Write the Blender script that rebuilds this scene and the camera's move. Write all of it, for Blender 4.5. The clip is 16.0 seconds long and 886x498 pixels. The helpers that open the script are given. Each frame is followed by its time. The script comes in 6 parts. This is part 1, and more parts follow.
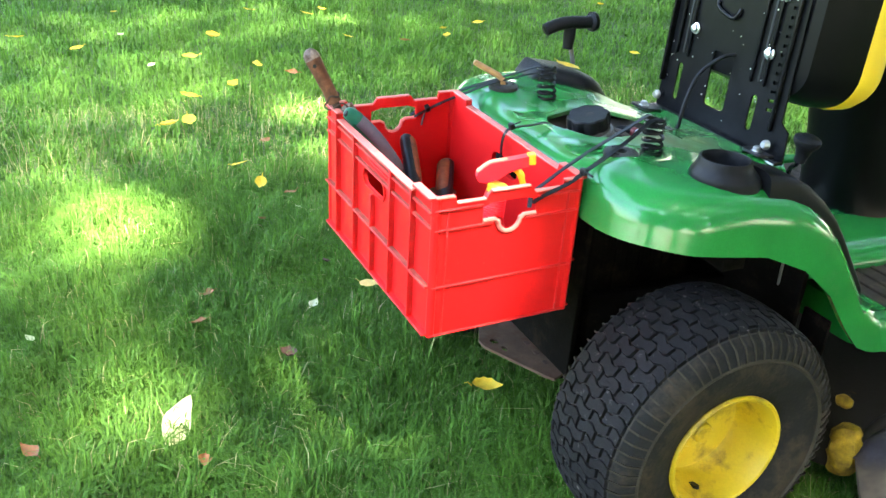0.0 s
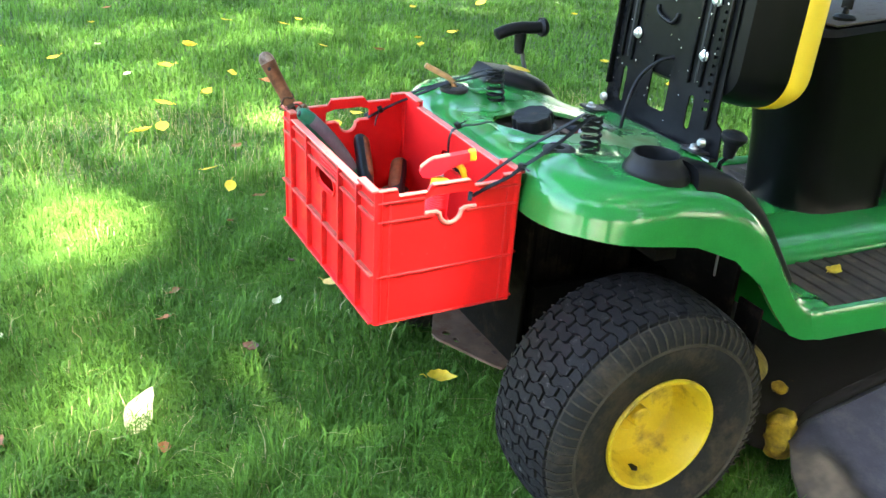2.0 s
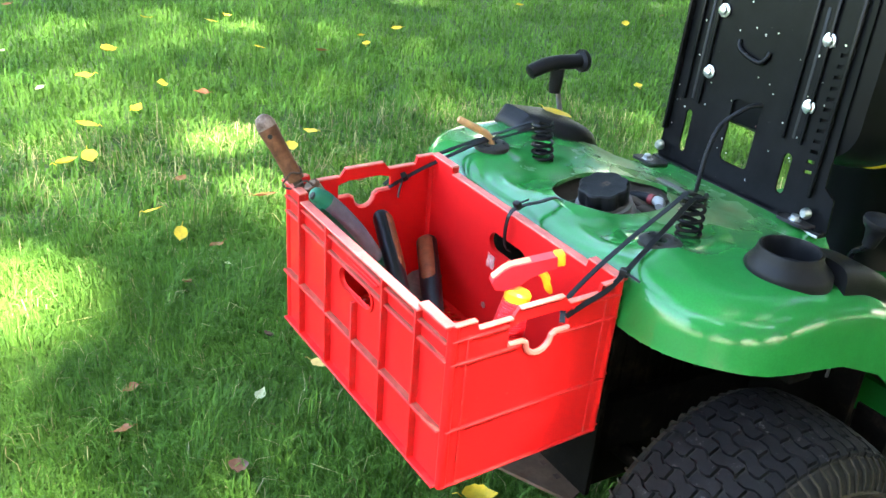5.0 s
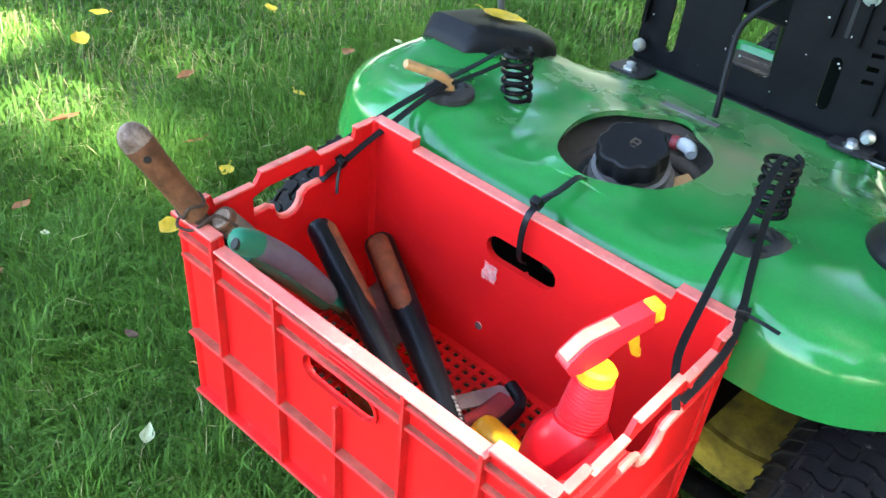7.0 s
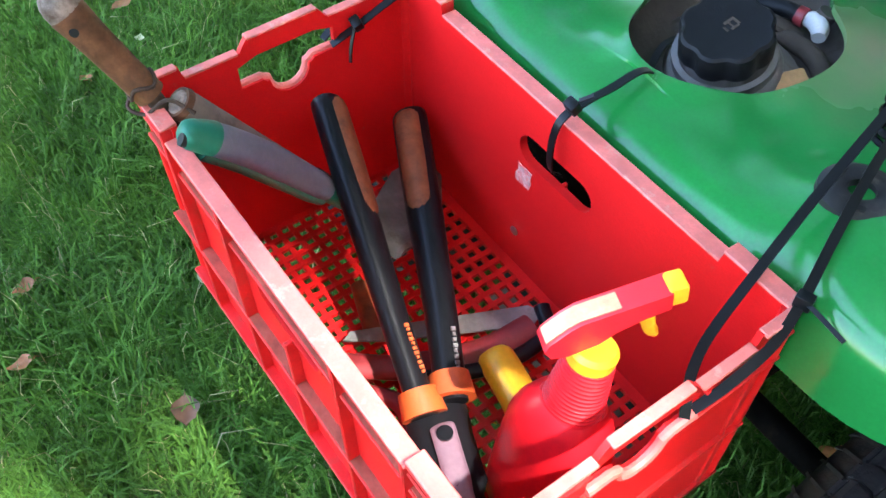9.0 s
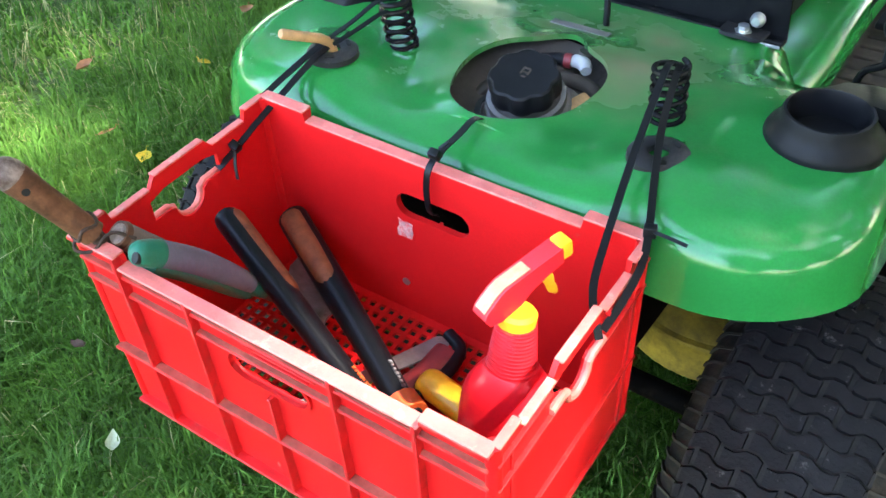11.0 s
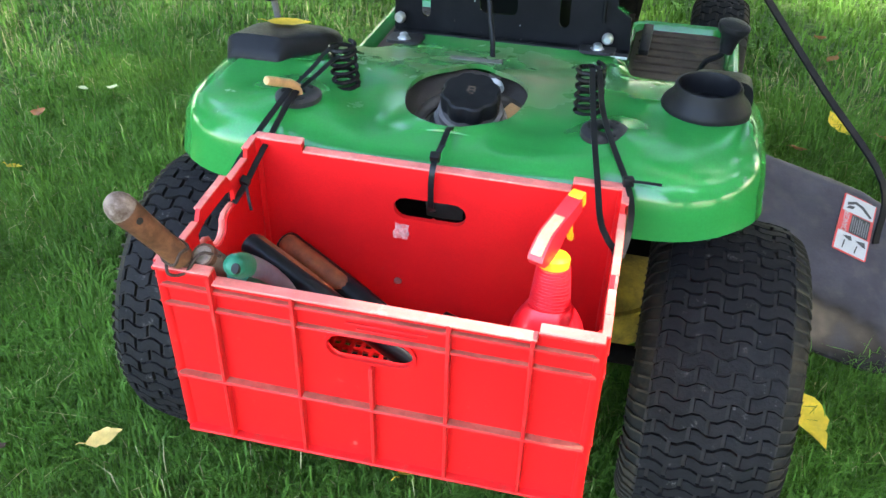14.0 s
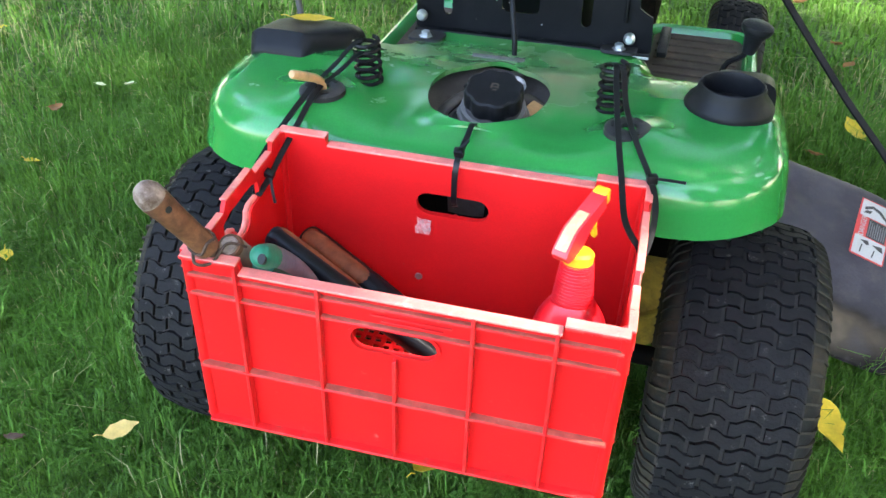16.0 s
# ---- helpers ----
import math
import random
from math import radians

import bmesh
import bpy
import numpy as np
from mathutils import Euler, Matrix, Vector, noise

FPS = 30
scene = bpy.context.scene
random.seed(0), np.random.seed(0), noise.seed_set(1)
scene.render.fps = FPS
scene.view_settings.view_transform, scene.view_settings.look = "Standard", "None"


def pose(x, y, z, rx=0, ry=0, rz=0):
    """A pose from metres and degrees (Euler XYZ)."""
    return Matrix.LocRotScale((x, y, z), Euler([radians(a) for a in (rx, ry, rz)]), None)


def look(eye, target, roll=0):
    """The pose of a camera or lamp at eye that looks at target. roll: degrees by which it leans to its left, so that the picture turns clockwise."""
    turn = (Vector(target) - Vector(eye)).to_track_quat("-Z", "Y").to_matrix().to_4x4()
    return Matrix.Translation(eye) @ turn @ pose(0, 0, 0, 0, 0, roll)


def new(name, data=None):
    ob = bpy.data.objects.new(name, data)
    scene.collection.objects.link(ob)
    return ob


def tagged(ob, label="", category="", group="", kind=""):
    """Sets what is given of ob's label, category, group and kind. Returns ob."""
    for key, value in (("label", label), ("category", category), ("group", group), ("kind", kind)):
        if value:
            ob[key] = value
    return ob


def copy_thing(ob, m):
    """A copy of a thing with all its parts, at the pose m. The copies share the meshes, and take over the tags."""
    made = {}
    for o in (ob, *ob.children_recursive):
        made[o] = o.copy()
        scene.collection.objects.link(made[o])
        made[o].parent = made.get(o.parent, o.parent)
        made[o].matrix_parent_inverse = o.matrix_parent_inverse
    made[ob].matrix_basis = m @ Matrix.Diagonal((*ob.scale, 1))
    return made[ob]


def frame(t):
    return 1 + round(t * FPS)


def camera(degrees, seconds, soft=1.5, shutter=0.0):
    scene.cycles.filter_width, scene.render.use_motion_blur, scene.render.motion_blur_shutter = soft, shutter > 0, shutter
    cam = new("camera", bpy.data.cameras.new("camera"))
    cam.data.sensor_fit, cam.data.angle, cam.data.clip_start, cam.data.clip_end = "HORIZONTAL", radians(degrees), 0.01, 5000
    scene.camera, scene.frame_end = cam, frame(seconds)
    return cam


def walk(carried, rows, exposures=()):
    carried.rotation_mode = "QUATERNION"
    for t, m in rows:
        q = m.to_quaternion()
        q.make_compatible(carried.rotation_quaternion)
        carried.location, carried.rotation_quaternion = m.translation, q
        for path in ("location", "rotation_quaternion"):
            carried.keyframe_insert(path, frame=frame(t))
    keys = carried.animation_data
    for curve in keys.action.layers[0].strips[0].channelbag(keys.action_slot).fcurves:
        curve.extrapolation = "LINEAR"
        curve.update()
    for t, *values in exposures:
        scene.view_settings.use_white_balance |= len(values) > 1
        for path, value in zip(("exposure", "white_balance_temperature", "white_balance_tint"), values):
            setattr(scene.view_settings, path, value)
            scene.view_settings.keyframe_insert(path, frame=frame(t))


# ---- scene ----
cam = camera(51.2, 16.0)
PATH = [
    (0, (1.493, -1.034, 1.245), (-0.131, -0.232, 0.396), 4.8),
    (0.5, (1.582, -1.025, 1.248), (-0.065, -0.25, 0.42), 5.0),
    (1, (1.602, -1.024, 1.248), (-0.026, -0.21, 0.42), 4.8),
    (1.5, (1.607, -1.014, 1.252), (-0.025, -0.201, 0.429), 4.9),
    (2, (1.604, -1.0, 1.252), (-0.019, -0.172, 0.428), 4.8),
    (2.5, (1.608, -1.002, 1.257), (-0.028, -0.187, 0.446), 4.7),
    (3, (1.601, -1.014, 1.25), (-0.036, -0.208, 0.432), 5.7),
    (3.5, (1.598, -1.007, 1.257), (-0.029, -0.169, 0.45), 5.2),
    (4, (1.543, -0.999, 1.255), (-0.083, -0.168, 0.44), 4.7),
    (4.5, (1.288, -1.009, 1.251), (-0.279, -0.086, 0.417), 6.2),
    (4.7, (1.2, -1.012, 1.264), (-0.346, -0.059, 0.427), 5.9),
    (6.8, (0.503, -0.87, 1.239), (-0.619, 0.335, 0.103), 6.2),
    (7, (0.483, -0.87, 1.245), (-0.585, 0.354, 0.077), 5.5),
    (7.5, (0.462, -0.808, 1.231), (-0.591, 0.395, 0.03), 5.6),
    (8, (0.433, -0.675, 1.228), (-0.765, 0.282, -0.056), 4.6),
    (8.5, (0.428, -0.607, 1.213), (-0.663, 0.18, -0.267), 3.8),
    (9, (0.428, -0.59, 1.226), (-0.636, 0.13, -0.306), 0.6),
    (9.5, (0.443, -0.592, 1.239), (-0.689, 0.182, -0.217), -0.3),
    (9.7, (0.442, -0.585, 1.239), (-0.617, 0.273, -0.225), 1.9),
    (11.8, (0.536, -1.015, 1.297), (-0.334, 0.365, 0.14), -4.2),
    (12, (0.523, -1.054, 1.298), (-0.291, 0.377, 0.162), -2.4),
    (12.5, (0.364, -1.137, 1.296), (-0.227, 0.387, 0.144), -2.3),
    (13, (0.275, -1.194, 1.298), (-0.215, 0.356, 0.134), -0.4),
    (13.5, (0.268, -1.184, 1.301), (-0.177, 0.395, 0.157), 0.7),
    (14, (0.28, -1.175, 1.3), (-0.142, 0.405, 0.149), 0.3),
    (14.5, (0.283, -1.18, 1.302), (-0.163, 0.393, 0.15), -0.7),
    (15, (0.275, -1.191, 1.307), (-0.215, 0.376, 0.164), -1.1),
    (15.5, (0.267, -1.188, 1.299), (-0.203, 0.394, 0.169), 0.1),
    (16, (0.263, -1.189, 1.292), (-0.175, 0.392, 0.148), 0.8),
]
walk(cam, [(t, look(eye, target, roll)) for t, eye, target, roll in PATH], [(0.0, 4.50, 6850, 11), (4.5, 4.46, 6850, 11), (7.0, 4.36, 6600, 11), (8.5, 4.22, 6350, 11), (9.5, 4.22, 6350, 11), (12.0, 4.32, 6900, 14), (16.0, 4.32, 6900, 14)])

# ---- world, sun, exposure ----
SUN_AIM = Vector((0.50, 0.06, 0.86)).normalized()      # from the place towards the sun
world = bpy.data.worlds.new("sky")
scene.world = world
world.use_nodes = True
wn = world.node_tree
wn.nodes.clear()
sky = wn.nodes.new("ShaderNodeTexSky")
sky.sky_type = "NISHITA"
sky.sun_disc = False
sky.sun_elevation = math.asin(SUN_AIM.z)
sky.sun_rotation = math.atan2(SUN_AIM.x, SUN_AIM.y)
sky.air_density, sky.dust_density, sky.ozone_density = 1.0, 1.5, 1.0
wbg = wn.nodes.new("ShaderNodeBackground")
wbg.inputs["Strength"].default_value = 0.15
wout = wn.nodes.new("ShaderNodeOutputWorld")
wn.links.new(sky.outputs["Color"], wbg.inputs["Color"])
wn.links.new(wbg.outputs["Background"], wout.inputs["Surface"])
sun_data = bpy.data.lights.new("sun", "SUN")
sun_data.energy = 4.0
sun_data.angle = radians(1.2)
sun_data.color = (1.0, 0.965, 0.92)
sun = new("sun", sun_data)
sun.matrix_world = look((0, 0, 20), Vector((0, 0, 20)) - SUN_AIM)


# ---- materials ----
def mat(name, base, rough=0.5, metal=0.0, vary=0.12, scale=30.0, fine=220.0, bump=0.15, dirt=None, dirt_amount=0.0,
        dirt_scale=9.0, coat=0.0, spec=0.5, rough_vary=0.15, island=0.0, trans=0.0, soft=0.0):
    """A surface with grain at two scales, worn gloss and optional dirt in patches."""
    m = bpy.data.materials.new(name)
    m.use_nodes = True
    nt = m.node_tree
    bsdf = nt.nodes["Principled BSDF"]
    link = nt.links.new
    coord = nt.nodes.new("ShaderNodeTexCoord")

    def noise_tex(sc, detail=4.0, rgh=0.6):
        n = nt.nodes.new("ShaderNodeTexNoise")
        n.inputs["Scale"].default_value = sc
        n.inputs["Detail"].default_value = detail
        n.inputs["Roughness"].default_value = rgh
        link(coord.outputs["Object"], n.inputs["Vector"])
        return n.outputs["Fac"]

    def ramp(src, lo, hi):
        r = nt.nodes.new("ShaderNodeMapRange")
        r.inputs["From Min"].default_value, r.inputs["From Max"].default_value = lo, hi
        link(src, r.inputs["Value"])
        return r.outputs["Result"]

    def mix(fac, a, b):
        x = nt.nodes.new("ShaderNodeMix")
        x.data_type = "RGBA"
        for sock, v in ((x.inputs[0], fac), (x.inputs[6], a), (x.inputs[7], b)):
            if isinstance(v, bpy.types.NodeSocket):
                link(v, sock)
            else:
                sock.default_value = v
        return x.outputs[2]

    coarse, grain = noise_tex(scale), noise_tex(fine, 3.0)
    dark = [c * (1 - vary) for c in base] + [1]
    light = [min(1.0, c * (1 + vary)) for c in base] + [1]
    col = mix(ramp(coarse, 0.3, 0.7), tuple(dark), tuple(light))
    col = mix(ramp(grain, 0.35, 1.1), col, tuple([c * 0.8 for c in base] + [1]))
    if island:
        geo = nt.nodes.new("ShaderNodeNewGeometry")
        hsv = nt.nodes.new("ShaderNodeHueSaturation")
        r1 = nt.nodes.new("ShaderNodeMapRange")
        r1.inputs["To Min"].default_value, r1.inputs["To Max"].default_value = 1 - island, 1 + island
        link(geo.outputs["Random Per Island"], r1.inputs["Value"])
        link(r1.outputs["Result"], hsv.inputs["Value"])
        link(col, hsv.inputs["Color"])
        col = hsv.outputs["Color"]
    rough_src = None
    if dirt:
        d = ramp(noise_tex(dirt_scale, 6.0, 0.7), 0.72 - 0.35 * dirt_amount - soft * 0.4, 0.86 - 0.30 * dirt_amount + soft)
        col = mix(d, col, tuple(dirt) + (1,))
        rr = nt.nodes.new("ShaderNodeMapRange")
        rr.inputs["To Min"].default_value, rr.inputs["To Max"].default_value = rough, max(rough, 0.8)
        link(d, rr.inputs["Value"])
        rough_src = rr.outputs["Result"]
    else:
        rr = nt.nodes.new("ShaderNodeMapRange")
        rr.inputs["To Min"].default_value = max(0.02, rough * (1 - rough_vary))
        rr.inputs["To Max"].default_value = min(1.0, rough * (1 + rough_vary))
        link(coarse, rr.inputs["Value"])
        rough_src = rr.outputs["Result"]
    link(col, bsdf.inputs["Base Color"])
    link(rough_src, bsdf.inputs["Roughness"])
    bsdf.inputs["Metallic"].default_value = metal
    bsdf.inputs["Coat Weight"].default_value = coat
    bsdf.inputs["Coat Roughness"].default_value = 0.08
    bsdf.inputs["Specular IOR Level"].default_value = spec
    if bump:
        b = nt.nodes.new("ShaderNodeBump")
        b.inputs["Strength"].default_value = bump
        b.inputs["Distance"].default_value = 0.002
        link(grain, b.inputs["Height"])
        link(b.outputs["Normal"], bsdf.inputs["Normal"])
    if trans:
        tr = nt.nodes.new("ShaderNodeBsdfTranslucent")
        link(col, tr.inputs["Color"])
        ms = nt.nodes.new("ShaderNodeMixShader")
        ms.inputs["Fac"].default_value = trans
        link(bsdf.outputs["BSDF"], ms.inputs[1])
        link(tr.outputs["BSDF"], ms.inputs[2])
        link(ms.outputs["Shader"], nt.nodes["Material Output"].inputs["Surface"])
    return m


M_RED = mat("red_plastic", (0.63, 0.0095, 0.0100), 0.42, spec=0.25, vary=0.12, scale=7, fine=500, bump=0.09, dirt=(0.42, 0.085, 0.065), dirt_amount=0.17, dirt_scale=60, soft=0.03)
M_RIB = mat("red_plastic_ribs", (0.60, 0.013, 0.0135), 0.5, spec=0.3, vary=0.15, scale=30, fine=400, bump=0.1, dirt=(0.34, 0.060, 0.042), dirt_amount=0.50, dirt_scale=34, soft=0.08)
M_LEDGE = mat("dirt_on_rib_ledges", (0.31, 0.080, 0.052), 0.8, spec=0.15, vary=0.35, scale=60, fine=300, bump=0.2, dirt=(0.50, 0.028, 0.026), dirt_amount=0.35, dirt_scale=14, soft=0.25)
# worn, faded red, made paler still to carry the sun glare on the rim
M_RIM_WORN_GLARE = mat("worn_glare_red_rim", (0.70, 0.16, 0.125), 0.5, vary=0.2, scale=40, fine=300, bump=0.15, dirt=(0.60, 0.34, 0.26), dirt_amount=0.45, dirt_scale=35)
M_RED_BOTTLE = mat("red_bottle_plastic", (0.75, 0.012, 0.02), 0.30, vary=0.05, scale=20, bump=0.02, spec=0.5)
M_YELLOW_PLASTIC = mat("yellow_plastic", (0.85, 0.48, 0.02), 0.35, vary=0.06, bump=0.03)
M_ORANGE_HEAD = mat("faded_red_plastic", (0.70, 0.016, 0.026), 0.34, vary=0.1, scale=25, bump=0.04, dirt=(0.74, 0.22, 0.14), dirt_amount=0.16, dirt_scale=18)
M_GREEN = mat("green_paint", (0.013, 0.178, 0.035), 0.14, spec=0.38, vary=0.12, scale=6, fine=300, bump=0.015, dirt=(0.085, 0.145, 0.055), dirt_amount=0.14, dirt_scale=9, coat=0.1, soft=0.30)
M_BLACK_STEEL = mat("black_painted_steel", (0.0065, 0.0065, 0.0068), 0.24, spec=0.08, vary=0.25, scale=25, fine=180, bump=0.08, dirt=(0.07, 0.06, 0.045), dirt_amount=0.14, dirt_scale=60)
M_BLACK_PLASTIC = mat("black_plastic", (0.0070, 0.0072, 0.0080), 0.42, spec=0.12, vary=0.2, scale=30, fine=700, bump=0.2, dirt=(0.06, 0.054, 0.048), dirt_amount=0.08, dirt_scale=18)
M_BUSHING = mat("dusty_bushing_plastic", (0.018, 0.017, 0.017), 0.5, spec=0.25, vary=0.3, scale=50, bump=0.15, dirt=(0.09, 0.078, 0.066), dirt_amount=0.32, dirt_scale=60, soft=0.15)
M_TIE = mat("black_nylon", (0.005, 0.005, 0.0055), 0.38, vary=0.1, bump=0.05, spec=0.2)
M_TYRE = mat("tyre_rubber", (0.0092, 0.0086, 0.0090), 0.74, spec=0.12, vary=0.35, scale=24, fine=140, bump=0.6, dirt=(0.20, 0.185, 0.17), dirt_amount=0.28, dirt_scale=60)
M_RIB_DUST = mat("dusty_shoulder_rubber", (0.040, 0.034, 0.024), 0.85, spec=0.12, vary=0.4, scale=20, fine=140, bump=0.4, dirt=(0.022, 0.020, 0.015), dirt_amount=0.8, dirt_scale=16, soft=0.1)
M_SIDEWALL = mat("dirty_sidewall_rubber", (0.0085, 0.0083, 0.0078), 0.75, spec=0.2, vary=0.35, scale=12, fine=120, bump=0.4, dirt=(0.058, 0.041, 0.023), dirt_amount=0.60, dirt_scale=14, soft=0.10)
M_RIM = mat("yellow_painted_rim", (0.54, 0.37, 0.012), 0.45, vary=0.12, scale=14, fine=200, bump=0.06, dirt=(0.10, 0.070, 0.03), dirt_amount=0.52, dirt_scale=17, soft=0.06)
# near-black brown covers nearly all of the yellow
M_DARKENED_YELLOW = mat("darkened_yellow_steel", (0.36, 0.23, 0.022), 0.75, spec=0.15, vary=0.3, scale=16, fine=120, bump=0.4, dirt=(0.014, 0.0105, 0.0075), dirt_amount=1.75, dirt_scale=12)
M_CHUTE = mat("dusty_black_chute_plastic", (0.044, 0.039, 0.047), 0.55, spec=0.18, vary=0.3, scale=12, fine=200, bump=0.35, dirt=(0.105, 0.088, 0.076), dirt_amount=0.42, dirt_scale=20, soft=0.25)
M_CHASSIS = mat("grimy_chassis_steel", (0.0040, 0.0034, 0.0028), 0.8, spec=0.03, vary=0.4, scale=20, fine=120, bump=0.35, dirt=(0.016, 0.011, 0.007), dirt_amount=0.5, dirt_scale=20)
M_HITCH = mat("worn_rusty_steel", (0.090, 0.058, 0.040), 0.7, spec=0.1, vary=0.3, scale=22, fine=150, bump=0.3, dirt=(0.075, 0.038, 0.020), dirt_amount=0.7, dirt_scale=16)
M_ZINC = mat("zinc_plated_steel", (0.62, 0.62, 0.60), 0.35, metal=0.9, vary=0.15, scale=60, bump=0.1)
M_VINYL = mat("yellow_seat_vinyl", (0.80, 0.52, 0.02), 0.5, vary=0.06, scale=12, fine=600, bump=0.2)
M_MAT = mat("muddy_rubber_mat", (0.056, 0.044, 0.034), 0.8, spec=0.12, vary=0.35, scale=12, fine=150, bump=0.4, dirt=(0.095, 0.070, 0.047), dirt_amount=0.55, dirt_scale=16)
M_WOOD = mat("weathered_wood_handle", (0.135, 0.053, 0.024), 0.52, spec=0.16, vary=0.6, scale=36, fine=130, bump=0.3, dirt=(0.034, 0.018, 0.012), dirt_amount=0.70, dirt_scale=30, soft=0.1)
M_GREY_WOOD = mat("grey_weathered_wood", (0.15, 0.100, 0.072), 0.65, vary=0.4, scale=50, fine=200, bump=0.35, dirt=(0.07, 0.042, 0.026), dirt_amount=0.4, dirt_scale=40)
M_BLEACHED = mat("bleached_wood_end", (0.21, 0.145, 0.112), 0.7, vary=0.5, scale=60, fine=200, bump=0.3, dirt=(0.070, 0.034, 0.018), dirt_amount=0.75, dirt_scale=50)
# pale orange-red: sunlight on the shroud top, put into the colour
M_SUNLIT_TOP = mat("sunlit_red_plastic", (0.64, 0.25, 0.14), 0.5, vary=0.2, scale=60, bump=0.05, dirt=(0.66, 0.06, 0.05), dirt_amount=0.62, dirt_scale=26, soft=0.22)
M_STICK = mat("peeled_twig_wood", (0.42, 0.22, 0.090), 0.55, vary=0.3, scale=60, bump=0.2)
M_RUST = mat("rusty_iron", (0.055, 0.030, 0.020), 0.75, spec=0.25, vary=0.5, scale=60, bump=0.4)
M_GRIP_GREEN = mat("green_rubber_grip", (0.004, 0.115, 0.062), 0.45, spec=0.35, vary=0.15, bump=0.1, dirt=(0.06, 0.09, 0.06), dirt_amount=0.15)
M_GRIP_GREY = mat("grey_soft_grip", (0.125, 0.115, 0.135), 0.6, spec=0.3, vary=0.15, scale=40, bump=0.15, dirt=(0.07, 0.055, 0.045), dirt_amount=0.35, dirt_scale=30)
M_HANDLE_BLACK = mat("black_grip", (0.0065, 0.0065, 0.0078), 0.32, spec=0.14, vary=0.2, scale=40, bump=0.12, dirt=(0.05, 0.045, 0.045), dirt_amount=0.14)
M_ORANGE = mat("orange_grip", (0.50, 0.080, 0.014), 0.5, vary=0.25, scale=45, fine=150, bump=0.15, dirt=(0.20, 0.06, 0.025), dirt_amount=0.30, dirt_scale=30)
M_INLAY = mat("worn_orange_inlay", (0.19, 0.052, 0.018), 0.6, spec=0.3, vary=0.35, scale=55, fine=150, bump=0.2, dirt=(0.10, 0.035, 0.018), dirt_amount=0.5, dirt_scale=34)
M_DULL_ROD = mat("dull_grey_rod", (0.10, 0.095, 0.09), 0.5, vary=0.2, bump=0.1)
M_DECK_YELLOW = mat("grimy_yellow_deck_paint", (0.42, 0.29, 0.030), 0.6, spec=0.25, vary=0.25, scale=14, fine=120, bump=0.2, dirt=(0.040, 0.028, 0.013), dirt_amount=1.0, dirt_scale=16, soft=0.2)
M_MUDDY_BRACKET = mat("bright_yellow_bracket", (0.42, 0.26, 0.015), 0.7, spec=0.15, vary=0.3, scale=20, bump=0.3, dirt=(0.045, 0.026, 0.010), dirt_amount=1.10, dirt_scale=22, soft=0.2)
M_WORN_GRIP = mat("dirty_red_grip", (0.20, 0.018, 0.020), 0.5, vary=0.25, scale=40, bump=0.1, dirt=(0.09, 0.035, 0.028), dirt_amount=0.4, dirt_scale=30)
M_GROOVE = mat("dusty_tread_groove", (0.024, 0.021, 0.018), 0.85, spec=0.2, vary=0.4, scale=30, fine=140, bump=0.4, dirt=(0.020, 0.018, 0.016), dirt_amount=0.5, dirt_scale=24)
M_TAG = mat("pale_yellow_paper", (0.70, 0.66, 0.30), 0.6, vary=0.1, scale=60, bump=0.05)
M_BLADE = mat("dull_steel_blade", (0.24, 0.23, 0.22), 0.45, metal=0.5, vary=0.3, scale=40, bump=0.15, dirt=(0.12, 0.085, 0.06), dirt_amount=0.45, dirt_scale=30)
M_PRINT_GREY = mat("faded_grey_print", (0.16, 0.15, 0.145), 0.6, vary=0.3, scale=120, bump=0.05)
M_PEDESTAL = mat("smooth_black_plastic", (0.0035, 0.0035, 0.0038), 0.30, spec=0.10, vary=0.3, scale=9, fine=500, bump=0.08, dirt=(0.035, 0.030, 0.024), dirt_amount=0.16, dirt_scale=7)
M_PINK_STEEL = mat("lopper_arm_steel", (0.20, 0.115, 0.145), 0.5, metal=0.3, vary=0.15, scale=40, bump=0.1)
M_WHITE = mat("white_label", (0.44, 0.42, 0.395), 0.45, vary=0.06, bump=0.03, dirt=(0.45, 0.40, 0.34), dirt_amount=0.2, dirt_scale=40)
M_LABEL_RED = mat("red_label_print", (0.60, 0.05, 0.04), 0.45, vary=0.06, bump=0.02)
M_PRINT_DARK = mat("faded_dark_print", (0.060, 0.055, 0.052), 0.6, spec=0.2, vary=0.3, scale=120, bump=0.03)
# flat black that stands for the shade inside holes, slots and grooves
M_HOLE_BLACK = mat("black_hole_shade", (0.014, 0.014, 0.014), 0.6, spec=0.2, vary=0.06, bump=0.02)
M_STICKER = mat("torn_paper_sticker", (0.62, 0.30, 0.26), 0.7, vary=0.35, scale=160, bump=0.1, dirt=(0.70, 0.05, 0.04), dirt_amount=0.8, dirt_scale=130)
M_TANK = mat("grey_tank_plastic", (0.060, 0.049, 0.041), 0.6, spec=0.25, vary=0.3, scale=25, bump=0.2, dirt=(0.032, 0.022, 0.015), dirt_amount=0.5, dirt_scale=25)
M_NECK = mat("scuffed_grey_neck_plastic", (0.115, 0.103, 0.095), 0.45, vary=0.3, scale=40, bump=0.1, dirt=(0.12, 0.09, 0.07), dirt_amount=0.4, dirt_scale=40)
M_WHITE_PLASTIC = mat("white_plastic", (0.42, 0.41, 0.40), 0.5, vary=0.15, bump=0.05, dirt=(0.2, 0.17, 0.14), dirt_amount=0.3, dirt_scale=60)
M_BARK = mat("bark", (0.13, 0.10, 0.075), 0.85, vary=0.4, scale=12, fine=60, bump=0.6)
